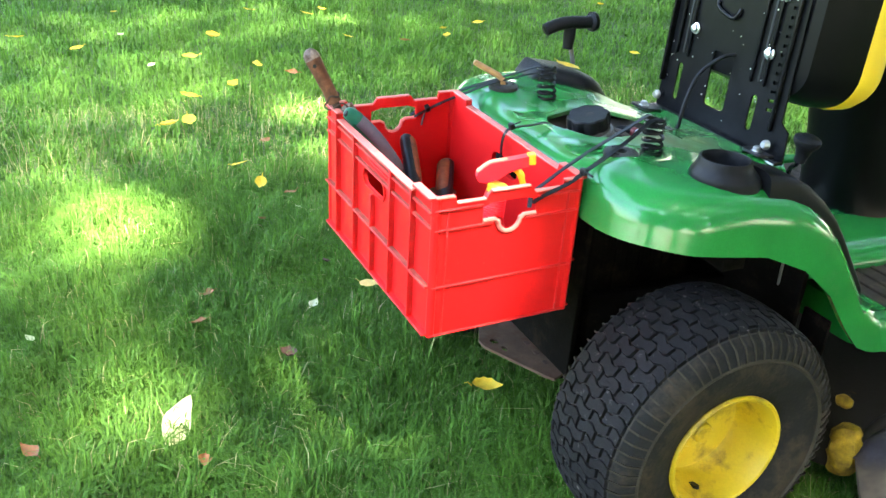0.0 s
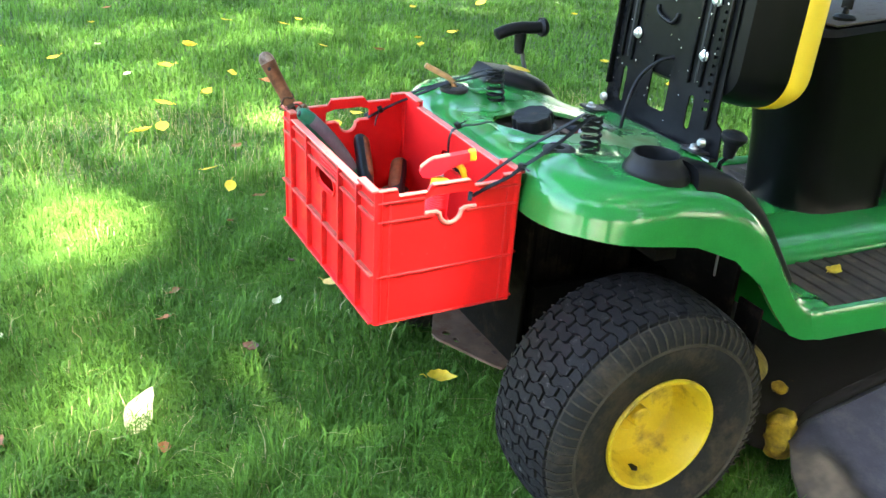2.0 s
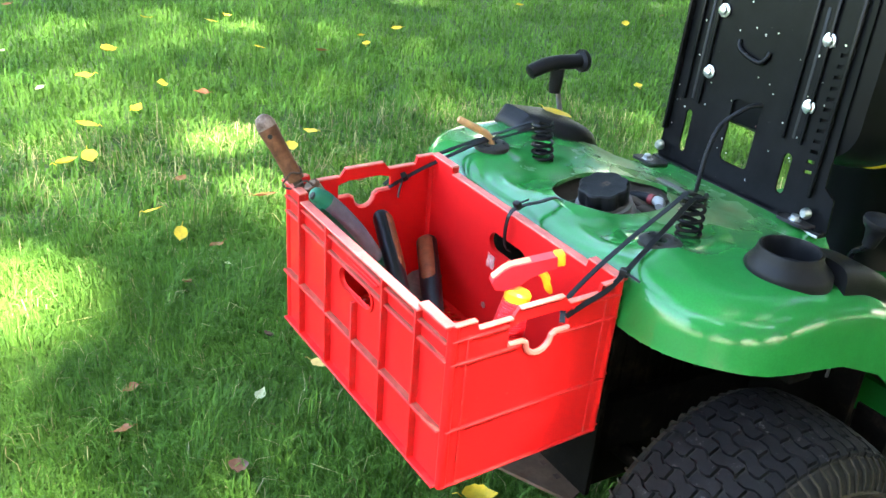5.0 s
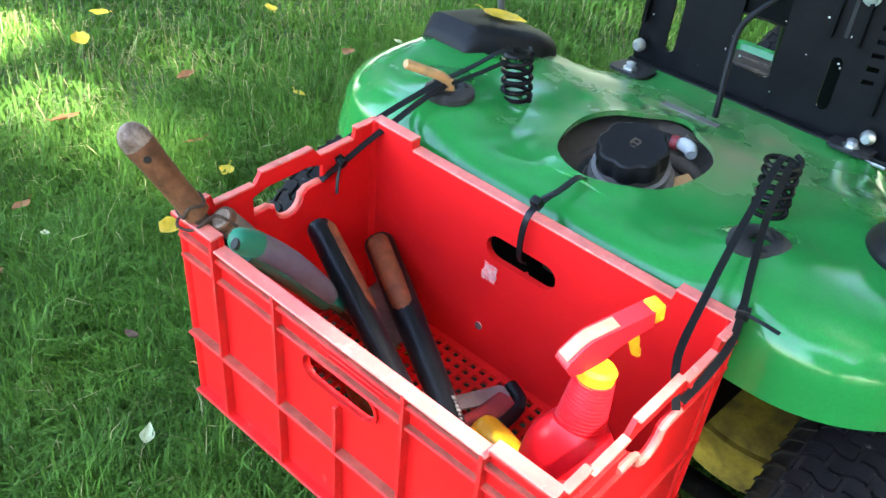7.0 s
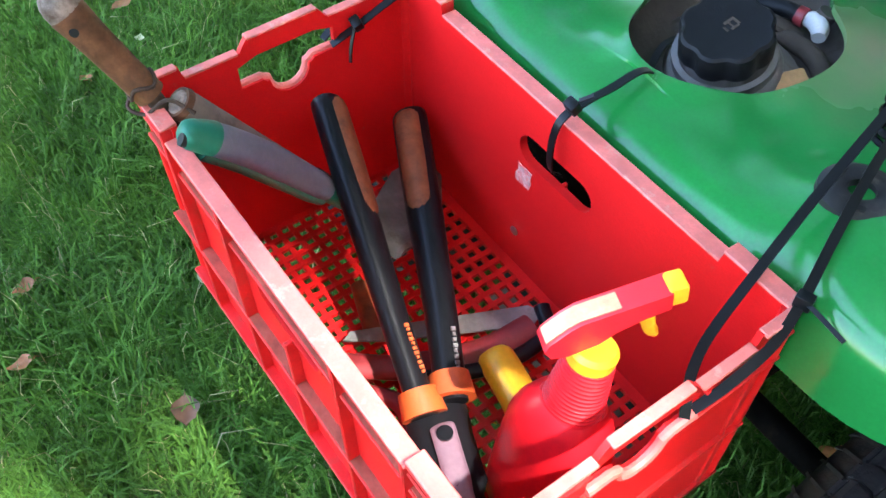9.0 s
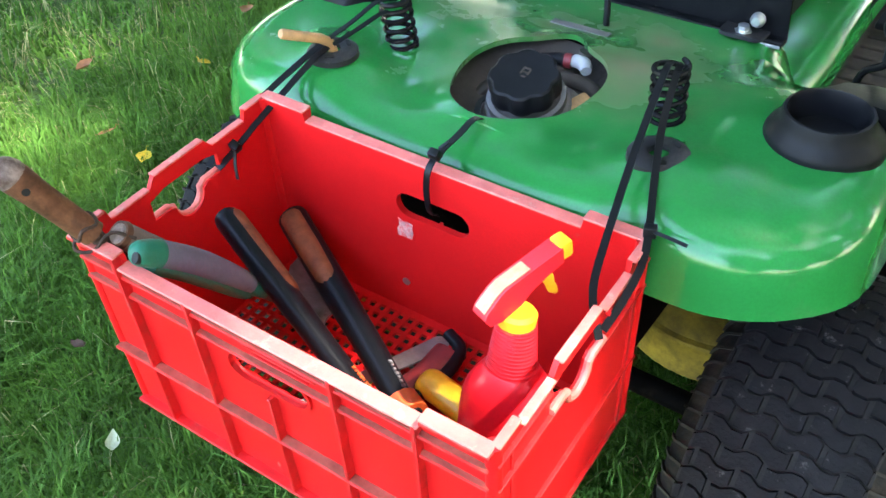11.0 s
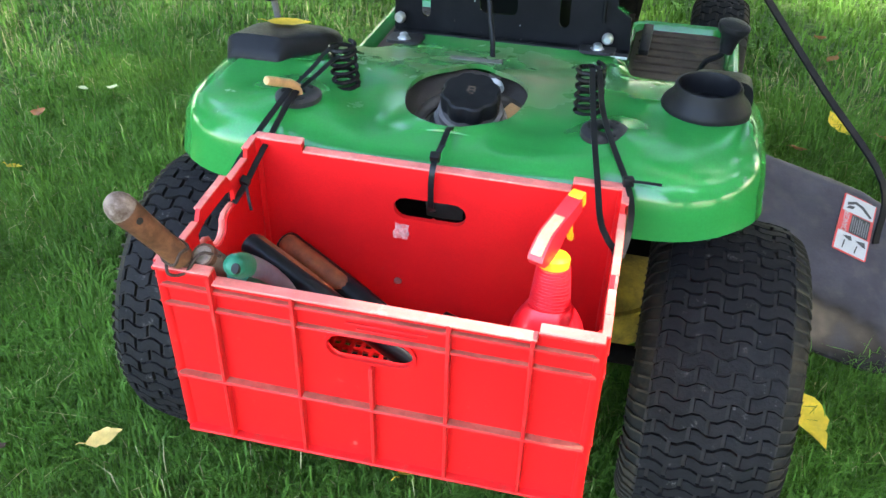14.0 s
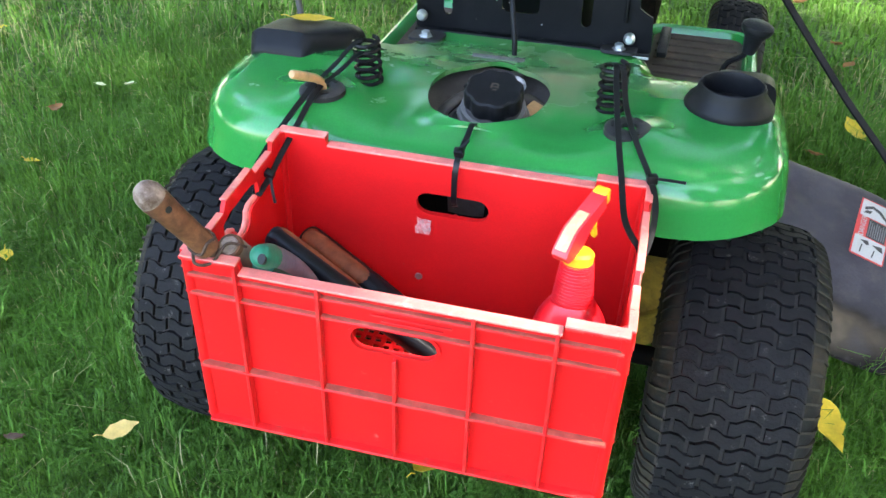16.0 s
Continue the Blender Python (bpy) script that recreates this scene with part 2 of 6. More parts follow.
M_CROWN = mat("tree_leaf", (0.055, 0.115, 0.025), 0.5, vary=0.25, scale=3, bump=0.0, island=0.3, trans=0.35)
M_GRASS = mat("grass_blade", (0.102, 0.224, 0.034), 0.5, vary=0.30, scale=2.6, fine=40, bump=0.0, island=0.36, trans=0.36, spec=0.12)
M_STRAW = mat("dry_grass", (0.42, 0.38, 0.17), 0.6, vary=0.3, scale=5, bump=0.0, island=0.3, trans=0.3)
M_LEAF_Y = mat("yellow_leaf", (0.78, 0.52, 0.035), 0.5, vary=0.22, scale=60, fine=300, bump=0.2, dirt=(0.42, 0.20, 0.04), dirt_amount=0.25, dirt_scale=70, trans=0.25)
M_LEAF_O = mat("orange_brown_leaf", (0.30, 0.115, 0.035), 0.55, vary=0.3, scale=60, fine=300, bump=0.2, dirt=(0.13, 0.055, 0.025), dirt_amount=0.3, dirt_scale=60, trans=0.2)
M_LEAF_P = mat("pale_yellow_green_leaf", (0.62, 0.62, 0.36), 0.5, vary=0.15, scale=50, fine=300, bump=0.2, trans=0.3)
M_LEAF_C = mat("cream_leaf", (0.66, 0.43, 0.12), 0.5, vary=0.2, scale=50, fine=300, bump=0.2, dirt=(0.45, 0.26, 0.08), dirt_amount=0.3, dirt_scale=60, trans=0.25)
M_LEAF_B = mat("dry_brown_leaf", (0.085, 0.040, 0.022), 0.65, vary=0.35, scale=60, fine=300, bump=0.25, trans=0.15)


def settle_dust(m, colour, centre, size, amount):
    """A film of dry dust that has gathered on one stretch of a surface, broken up by wiping."""
    nt = m.node_tree
    bsdf = nt.nodes["Principled BSDF"]
    link = nt.links.new
    co = nt.nodes.new("ShaderNodeTexCoord")
    mp = nt.nodes.new("ShaderNodeMapping")
    mp.vector_type = "TEXTURE"
    mp.inputs["Location"].default_value, mp.inputs["Scale"].default_value = centre, size
    link(co.outputs["Object"], mp.inputs["Vector"])
    length = nt.nodes.new("ShaderNodeVectorMath")
    length.operation = "LENGTH"
    link(mp.outputs["Vector"], length.inputs[0])
    fall = nt.nodes.new("ShaderNodeMapRange")
    fall.interpolation_type = "SMOOTHSTEP"
    fall.inputs["From Min"].default_value, fall.inputs["From Max"].default_value = 1.0, 0.35
    link(length.outputs["Value"], fall.inputs["Value"])
    n = nt.nodes.new("ShaderNodeTexNoise")
    n.inputs["Scale"].default_value, n.inputs["Detail"].default_value, n.inputs["Roughness"].default_value = 11.0, 3.0, 0.5
    link(co.outputs["Object"], n.inputs["Vector"])
    patch = nt.nodes.new("ShaderNodeMapRange")
    patch.inputs["From Min"].default_value, patch.inputs["From Max"].default_value = 0.32, 0.68
    patch.inputs["To Max"].default_value = amount
    link(n.outputs["Fac"], patch.inputs["Value"])
    fac = nt.nodes.new("ShaderNodeMath")
    fac.operation = "MULTIPLY"
    link(fall.outputs["Result"], fac.inputs[0])
    link(patch.outputs["Result"], fac.inputs[1])
    for name, value in (("Base Color", (*colour, 1)), ("Roughness", 0.7)):
        sock = bsdf.inputs[name]
        src = sock.links[0].from_socket
        mx = nt.nodes.new("ShaderNodeMix")
        mx.data_type = "RGBA" if name == "Base Color" else "FLOAT"
        a, b, out = (6, 7, 2) if name == "Base Color" else (2, 3, 0)
        link(fac.outputs["Value"], mx.inputs[0])
        link(src, mx.inputs[a])
        mx.inputs[b].default_value = value
        link(mx.outputs[out], sock)


settle_dust(M_GREEN, (0.215, 0.185, 0.105), (0.0, 0.150, 0.690), (0.27, 0.235, 0.09), 0.80)
settle_dust(M_GREEN, (0.20, 0.175, 0.10), (-0.30, 0.235, 0.67), (0.15, 0.15, 0.12), 0.85)
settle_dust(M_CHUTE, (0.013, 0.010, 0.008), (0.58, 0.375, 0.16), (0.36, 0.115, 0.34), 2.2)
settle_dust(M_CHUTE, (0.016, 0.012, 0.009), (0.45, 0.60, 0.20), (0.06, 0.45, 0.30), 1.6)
settle_dust(M_CHUTE, (0.17, 0.125, 0.085), (0.60, 0.395, 0.16), (0.20, 0.06, 0.20), 0.8)


def ground_material():
    m = bpy.data.materials.new("lawn_soil_and_thatch")
    m.use_nodes = True
    nt = m.node_tree
    bsdf = nt.nodes["Principled BSDF"]
    co = nt.nodes.new("ShaderNodeTexCoord")
    cols = []
    for sc, det in ((1.6, 5.0), (45.0, 6.0)):
        n = nt.nodes.new("ShaderNodeTexNoise")
        n.inputs["Scale"].default_value, n.inputs["Detail"].default_value = sc, det
        nt.links.new(co.outputs["Object"], n.inputs["Vector"])
        cols.append(n)
    r = nt.nodes.new("ShaderNodeValToRGB")
    e = r.color_ramp.elements
    e[0].position, e[0].color = 0.35, (0.024, 0.052, 0.009, 1)
    e[1].position, e[1].color = 0.68, (0.075, 0.150, 0.018, 1)
    nt.links.new(cols[1].outputs["Fac"], r.inputs["Fac"])
    mx = nt.nodes.new("ShaderNodeMix")
    mx.data_type, mx.blend_type = "RGBA", "MULTIPLY"
    mx.inputs[0].default_value = 0.6
    r2 = nt.nodes.new("ShaderNodeValToRGB")
    r2.color_ramp.elements[0].color, r2.color_ramp.elements[1].color = (0.55, 0.6, 0.5, 1), (1.2, 1.15, 0.9, 1)
    nt.links.new(cols[0].outputs["Fac"], r2.inputs["Fac"])
    nt.links.new(r.outputs["Color"], mx.inputs[6])
    nt.links.new(r2.outputs["Color"], mx.inputs[7])
    nt.links.new(mx.outputs[2], bsdf.inputs["Base Color"])
    bsdf.inputs["Roughness"].default_value = 0.9
    b = nt.nodes.new("ShaderNodeBump")
    b.inputs["Strength"].default_value, b.inputs["Distance"].default_value = 0.8, 0.02
    nt.links.new(cols[1].outputs["Fac"], b.inputs["Height"])
    nt.links.new(b.outputs["Normal"], bsdf.inputs["Normal"])
    return m


M_GROUND = ground_material()


# ---- shape helpers ----
def link_mesh(name, bm, material, parent=None, label="", smooth=True, pose_m=None):
    me = bpy.data.meshes.new(name)
    bmesh.ops.recalc_face_normals(bm, faces=bm.faces)
    bm.to_mesh(me)
    bm.free()
    mats = material if isinstance(material, (list, tuple)) else [material]
    for k in mats:
        me.materials.append(k)
    if smooth:
        me.polygons.foreach_set("use_smooth", [True] * len(me.polygons))
        me.set_sharp_from_angle(angle=radians(38))
    ob = new(name, me)
    if parent is not None:
        ob.parent = parent
    if pose_m is not None:
        ob.matrix_basis = pose_m
    if label:
        ob["label"] = label
    return ob


def part(name, bm, material, parent, label="", smooth=True, pose_m=None):
    return link_mesh(name, bm, material, parent, label, smooth, pose_m)


def thing(name, label, category, m=None, group="", kind=""):
    ob = new(name)
    ob.empty_display_size = 0.05
    if m is not None:
        ob.matrix_basis = m
    return tagged(ob, label, category, group, kind)


def add_box(bm, x0, x1, y0, y1, z0, z1, bevel=0.0, m=None, segs=2):
    r = bmesh.ops.create_cube(bm, size=1.0)
    vs = r["verts"]
    for v in vs:
        v.co = Vector(((x0 + x1) / 2 + v.co.x * (x1 - x0), (y0 + y1) / 2 + v.co.y * (y1 - y0), (z0 + z1) / 2 + v.co.z * (z1 - z0)))
    if bevel:
        es = list({e for v in vs for e in v.link_edges})
        out = bmesh.ops.bevel(bm, geom=es, offset=bevel, segments=segs, profile=0.5, affect="EDGES")
        vs = list({v for f in out["faces"] for v in f.verts} | {v for v in vs if v.is_valid})
    if m is not None:
        bmesh.ops.transform(bm, matrix=m, verts=vs)
    return vs


def box(x0, x1, y0, y1, z0, z1, bevel=0.0, m=None, segs=2):
    bm = bmesh.new()
    add_box(bm, x0, x1, y0, y1, z0, z1, bevel, m, segs)
    return bm


def smooth_path(pts, n=8):
    """Catmull-Rom through the points."""
    pts = [Vector(p) for p in pts]
    if len(pts) < 3:
        return pts
    out = []
    ext = [pts[0] * 2 - pts[1]] + pts + [pts[-1] * 2 - pts[-2]]
    for i in range(1, len(ext) - 2):
        p0, p1, p2, p3 = ext[i - 1:i + 3]
        for k in range(n):
            t = k / n
            out.append(0.5 * ((2 * p1) + (p2 - p0) * t + (2 * p0 - 5 * p1 + 4 * p2 - p3) * t * t + (3 * p1 - p0 - 3 * p2 + p3) * t ** 3))
    out.append(pts[-1])
    return out


def add_loft(bm, rings, close_u=True, cap=True):
    rows = [[bm.verts.new(p) for p in ring] for ring in rings]
    n = len(rows[0])
    for a, b in zip(rows, rows[1:]):
        for i in range(n if close_u else n - 1):
            j = (i + 1) % n
            try:
                bm.faces.new((a[i], a[j], b[j], b[i]))
            except ValueError:
                pass
    if cap and close_u:
        for r in (rows[0][::-1], rows[-1]):
            try:
                bm.faces.new(r)
            except ValueError:
                pass
    return rows


def add_tube(bm, pts, radius, segs=10, flat=1.0, up=(0, 0, 1), cap=True):
    """A swept round or oval bar; radius may be a list, flat squeezes it along the up side."""
    pts = [Vector(p) for p in pts]
    rads = list(radius) if isinstance(radius, (list, tuple)) else [radius]
    rads = [float(r) for r in np.interp(np.linspace(0, 1, len(pts)), np.linspace(0, 1, len(rads)), rads)]
    rings, side = [], None
    for i, p in enumerate(pts):
        d = (pts[min(i + 1, len(pts) - 1)] - pts[max(i - 1, 0)]).normalized()
        if side is None:
            u = Vector(up)
            side = d.cross(u)
            if side.length < 1e-3:
                side = d.cross(Vector((1, 0, 0)))
        side = (side - d * side.dot(d)).normalized()
        top = side.cross(d).normalized()
        rings.append([p + rads[i] * (math.cos(2 * math.pi * k / segs) * side + flat * math.sin(2 * math.pi * k / segs) * top) for k in range(segs)])
    add_loft(bm, rings, True, cap)


def tube(pts, radius, segs=10, flat=1.0, up=(0, 0, 1)):
    bm = bmesh.new()
    add_tube(bm, pts, radius, segs, flat, up)
    return bm


def add_strap(bm, pts, width, thick, up=(0, 0, 1)):
    """A flat band along the points; up is the way its broad face looks."""
    pts = [Vector(p) for p in pts]
    rings = []
    for i, p in enumerate(pts):
        d = (pts[min(i + 1, len(pts) - 1)] - pts[max(i - 1, 0)]).normalized()
        u = Vector(up)
        u = u - d * u.dot(d)
        if u.length < 0.15:
            u = Vector((0, -1, 0.3)) - d * d.dot(Vector((0, -1, 0.3)))
        u.normalize()
        s = d.cross(u)
        rings.append([p + s * width / 2 + u * thick / 2, p - s * width / 2 + u * thick / 2, p - s * width / 2 - u * thick / 2, p + s * width / 2 - u * thick / 2])
    add_loft(bm, rings)


def add_lathe(bm, prof, segs=32, m=None, cap=True):
    rings = [[Vector((r * math.cos(2 * math.pi * k / segs), r * math.sin(2 * math.pi * k / segs), z)) for k in range(segs)] for r, z in prof]
    if m is not None:
        rings = [[m @ p for p in ring] for ring in rings]
    add_loft(bm, rings, True, cap)


def lathe(prof, segs=32, m=None, cap=True):
    bm = bmesh.new()
    add_lathe(bm, prof, segs, m, cap)
    return bm


def add_plate(bm, outline, holes, thick, m):
    """A flat plate: outline and holes are lists of (u, v), thick goes along w; m lays u, v, w into place."""
    from mathutils.geometry import tessellate_polygon
    loops = [[Vector((u, v, 0)) for u, v in outline]] + [[Vector((u, v, 0)) for u, v in h] for h in holes]
    flat = [p for loop in loops for p in loop]
    tris = tessellate_polygon(loops)
    lo = [bm.verts.new(m @ Vector((p.x, p.y, -thick / 2))) for p in flat]
    hi = [bm.verts.new(m @ Vector((p.x, p.y, thick / 2))) for p in flat]
    for a, b, c in tris:
        for vs in ((lo[a], lo[c], lo[b]), (hi[a], hi[b], hi[c])):
            try:
                bm.faces.new(vs)
            except ValueError:
                pass
    k = 0
    for loop in loops:
        n = len(loop)
        for i in range(n):
            j = (i + 1) % n
            bm.faces.new((lo[k + i], lo[k + j], hi[k + j], hi[k + i]))
        k += n


def stadium(cx, cy, w, h, n=8):
    r = h / 2
    out = []
    for sx, a0 in ((1, -90), (-1, 90)):
        for k in range(n + 1):
            a = radians(a0 + 180 * k / n)
            out.append((cx + sx * (w / 2 - r) + r * math.cos(a), cy + r * math.sin(a)))
    return out


def round_rect(x0, x1, y0, y1, r, n=5):
    out = []
    for cx, cy, a0 in ((x1 - r, y1 - r, 0), (x0 + r, y1 - r, 90), (x0 + r, y0 + r, 180), (x1 - r, y0 + r, 270)):
        for k in range(n + 1):
            a = radians(a0 + 90 * k / n)
            out.append((cx + r * math.cos(a), cy + r * math.sin(a)))
    return out


def smoothstep(a, b, x):
    t = min(1.0, max(0.0, (x - a) / (b - a)))
    return t * t * (3 - 2 * t)


def curve_at(table, x):
    """A smooth reading of a short table of (x, value)."""
    return float(np.interp(x, [p[0] for p in table], [p[1] for p in table]))


# ---- ground and grass ----
def build_ground():
    bm = bmesh.new()
    rings = [(0.0, 1)] + [(r, 48) for r in (1, 2, 4, 7, 12, 25, 60, 150, 400)]
    centre = bm.verts.new((0, 0, 0))
    prev = None
    for r, n in rings[1:]:
        ring = []
        for k in range(n):
            a = 2 * math.pi * k / n
            x, y = r * math.cos(a), r * math.sin(a)
            amp = 0.010 if r < 3 else 0.03
            ring.append(bm.verts.new((x, y, amp * noise.noise(Vector((x * 0.6, y * 0.6, 3.0))) if r < 100 else 0.0)))
        for k in range(n):
            j = (k + 1) % n
            bm.faces.new((ring[k], ring[j], centre) if prev is None else (prev[k], ring[k], ring[j], prev[j]))
        prev = ring
    tagged(link_mesh("ground", bm, M_GROUND), "shaded garden lawn of soil and green thatch", "lawn", kind="structure")


def grass_patch(name, label, material, count, x0, x1, y0, y1, tall, wide, seed, keep=None, lay=0.75):
    g = np.random.default_rng(seed)
    x, y = g.uniform(x0, x1, count), g.uniform(y0, y1, count)
    if keep is not None:
        ok = keep(x, y, g)
        x, y = x[ok], y[ok]
    n = len(x)
    tuft = np.sin(x * 9.0 + 2.0 * np.sin(y * 5.0)) + np.sin(y * 11.0 + 1.7 * np.sin(x * 7.0)) + 0.8 * np.sin((x + y) * 23.0)
    fine = np.sin(x * 47.0 + 3.0 * np.sin(y * 31.0)) + np.sin(y * 53.0 + 2.0 * np.sin(x * 29.0))
    h = tall * (0.72 + 0.12 * tuft + 0.09 * fine) * g.uniform(0.5, 1.3, n)
    ang = 2.2 * np.sin(x * 2.3 + 1.1) + 1.9 * np.cos(y * 3.1 - 0.4 * x) + 0.8 * tuft + 0.6 * fine + g.normal(0, 1.5, n)
    reach = h * lay * g.uniform(0.10, 1.5, n)
    z = h * np.sqrt(np.clip(1 - (reach / (h * 1.8)) ** 2, 0.12, 1))
    droop = g.uniform(0.45, 1.05, n)
    bend = g.normal(0, 0.35, n)
    dx, dy = np.cos(ang) * reach, np.sin(ang) * reach
    ex, ey = np.cos(ang + bend) * reach, np.sin(ang + bend) * reach
    turn = ang + math.pi / 2 + g.normal(0, 0.6, n)
    w = wide * g.uniform(0.5, 1.4, n) / 2
    wx, wy = np.cos(turn) * w, np.sin(turn) * w
    v = np.empty((n, 5, 3), np.float32)
    v[:, 0] = np.stack([x - wx, y - wy, np.full(n, -0.01)], 1)
    v[:, 1] = np.stack([x + wx, y + wy, np.full(n, -0.01)], 1)
    v[:, 2] = np.stack([x + dx * 0.40 + wx * 0.9, y + dy * 0.40 + wy * 0.9, z * 0.78], 1)
    v[:, 3] = np.stack([x + dx * 0.40 - wx * 0.9, y + dy * 0.40 - wy * 0.9, z * 0.78], 1)
    v[:, 4] = np.stack([x + ex, y + ey, z * droop], 1)
    base = np.arange(n, dtype=np.int32)[:, None] * 5
    loops = (base + np.array([0, 1, 2, 3, 3, 2, 4], np.int32)).ravel()
    starts = (np.arange(n, dtype=np.int32)[:, None] * 7 + np.array([0, 4], np.int32)).ravel()
    me = bpy.data.meshes.new(name)
    me.vertices.add(n * 5)
    me.vertices.foreach_set("co", v.ravel())
    me.loops.add(n * 7)
    me.loops.foreach_set("vertex_index", loops)
    me.polygons.add(n * 2)
    me.polygons.foreach_set("loop_start", starts)
    me.update(calc_edges=True)
    me.materials.append(material)
    return tagged(new(name, me), label, "grass", kind="stuff")


def near_lawn(x, y, g):
    edge = g.uniform(-0.45, 0.05, len(x))
    return (x > -1.7 - edge) & (x < 1.2 + edge) & (y > -1.6 - edge) & (y < 1.7 + edge)


def far_lawn(x, y, g):
    d = np.hypot(x + 0.3, y)
    return ~near_lawn(x, y, g) & (g.uniform(0, 1, len(x)) < np.clip(2.6 / d, 0.15, 1.0))


def build_grass():
    grass_patch("grass", "lush green uneven lawn grass, blades lying over in tufts", M_GRASS, 350000, -1.7, 1.2, -1.6, 1.7, 0.100, 0.0028, 1, near_lawn, 1.15)
    grass_patch("grass", "green lawn grass running back under the trees", M_GRASS, 560000, -8.0, 5.0, -5.0, 7.0, 0.074, 0.0066, 2, far_lawn, 0.9)
    grass_patch("dry_grass", "scattered straw-coloured dead grass blades in the lawn", M_STRAW, 15000, -2.5, 1.2, -1.8, 2.0, 0.108, 0.0019, 3, None, 1.25)


# ---- the lawn tractor ----
FALL = [(-0.3, 0.705), (0.07, 0.712), (0.17, 0.697), (0.22, 0.678), (0.264, 0.650), (0.30, 0.618), (0.33, 0.583), (0.38, 0.515), (0.424, 0.455), (0.46, 0.428), (0.50, 0.412), (0.56, 0.400)]
LOWER = [(-0.16, 0.622), (-0.10, 0.622), (-0.014, 0.612), (0.116, 0.595), (0.219, 0.554), (0.30, 0.490), (0.356, 0.419), (0.41, 0.361), (0.45, 0.342), (0.47, 0.338), (0.67, 0.322)]


def deck_top(x, y):
    mid = 0.700 - 0.030 * smoothstep(0.08, 0.30, y) - 0.24 * smoothstep(0.36, 0.44, y)
    side = curve_at(FALL, y)
    s = smoothstep(0.17, 0.26, abs(x))
    z = mid * (1 - s) + side * s
    z += 0.016 * math.exp(-(((abs(x + 0.01) - 0.215) / 0.07) ** 2 + ((y + 0.06) / 0.06) ** 2))        # shoulders round the latch holes
    z -= 0.010 * math.exp(-(((abs(x) - 0.12) / 0.06) ** 2 + ((y + 0.055) / 0.05) ** 2))
    z += 0.006 * math.exp(-((x / 0.25) ** 2)) * math.exp(-((y + 0.06) / 0.03) ** 2)
    return z


def build_fender_deck(tractor):
    bm = bmesh.new()
    outline = []
    hw, back, front, r = 0.425, -0.150, 0.56, 0.155

    def line(a, b, n):
        for k in range(n):
            outline.append((a[0] + (b[0] - a[0]) * k / n, a[1] + (b[1] - a[1]) * k / n))

    def arc(cx, cy, a0, a1, n):
        for k in range(n):
            a = radians(a0 + (a1 - a0) * k / n)
            outline.append((cx + r * math.cos(a), cy + r * math.sin(a)))

    far = hw + 0.012
    line((-far, front), (-far, back + r), 34)
    arc(-far + r, back + r, 180, 270, 12)
    line((-far + r, back), (hw - r, back), 22)
    arc(hw - r, back + r, 270, 360, 12)
    line((hw, back + r), (hw, front), 34)
    line((hw, front), (-far, front), 24)
    cx, cy = -0.009, 0.042

    def hole(px, py):
        a = math.atan2(py - cy, px - cx)
        ca, sa = math.cos(a), math.sin(a)
        rr = 1 / math.sqrt((ca / 0.089) ** 2 + (sa / (0.096 if sa > 0 else 0.120)) ** 2)
        rr *= 1 + 0.31 * math.exp(-((a - radians(96)) / radians(15)) ** 2)
        return cx + rr * ca, cy + rr * sa

    rows = []
    tops = [deck_top(x, y) for x, y in outline]
    lows = [curve_at(LOWER, y) if y < front - 0.002 or abs(x) > 0.415 else t - 0.025 for (x, y), t in zip(outline, tops)]
    lows = [lo + (0.034 * smoothstep(0.245, 0.17, abs(x)) if y < -0.10 else 0.0) for (x, y), lo in zip(outline, lows)]
    drops = [min(0.060, 0.62 * (t - lo)) for t, lo in zip(tops, lows)]
    rows.append([Vector((x * 0.975, y + (0.012 if y < 0 else 0), z + 0.004)) for (x, y), z in zip(outline, lows)])
    rows.append([Vector((x * 1.012, y - (0.006 if y < -0.02 else 0), z)) for (x, y), z in zip(outline, lows)])
    for f in (0.12, 0.45, 0.78, 1.0):
        rows.append([Vector((x * (1.012 - 0.012 * f), y - (0.006 * (1 - f) if y < -0.02 else 0), lo + (t - drop - lo) * f)) for (x, y), lo, t, drop in zip(outline, lows, tops, drops)])
    for d in (0.004, 0.012, 0.024, 0.042, 0.064):
        ring = []
        for (x, y), drop in zip(outline, drops):
            hx, hy = hole(x, y)
            L = math.hypot(hx - x, hy - y)
            f = min(0.9, d / L)
            px, py = x + (hx - x) * f, y + (hy - y) * f
            u = 1 - d / 0.064
            ring.append(Vector((px, py, deck_top(px, py) - drop * (1 - math.sqrt(max(0, 1 - u * u))))))
        rows.append(ring)
    for k in range(1, 15):
        ring = []
        for x, y in outline:
            hx, hy = hole(x, y)
            L = math.hypot(hx - x, hy - y)
            f0 = 0.064 / L
            f = f0 + (1 - f0) * k / 14
            px, py = x + (hx - x) * f, y + (hy - y) * f
            lip = 0.004 * math.exp(-((1 - f) * L / 0.015) ** 2)
            ring.append(Vector((px, py, deck_top(px, py) + lip)))
        rows.append(ring)
    rows.append([Vector((*hole(x, y), deck_top(*hole(x, y)) - 0.0035)) for x, y in outline])
    add_loft(bm, rows, True, False)
    bmesh.ops.remove_doubles(bm, verts=bm.verts, dist=0.0002)
    part("fender_deck", bm, M_GREEN, tractor, "glossy green moulded rear fender deck, dusty on top")


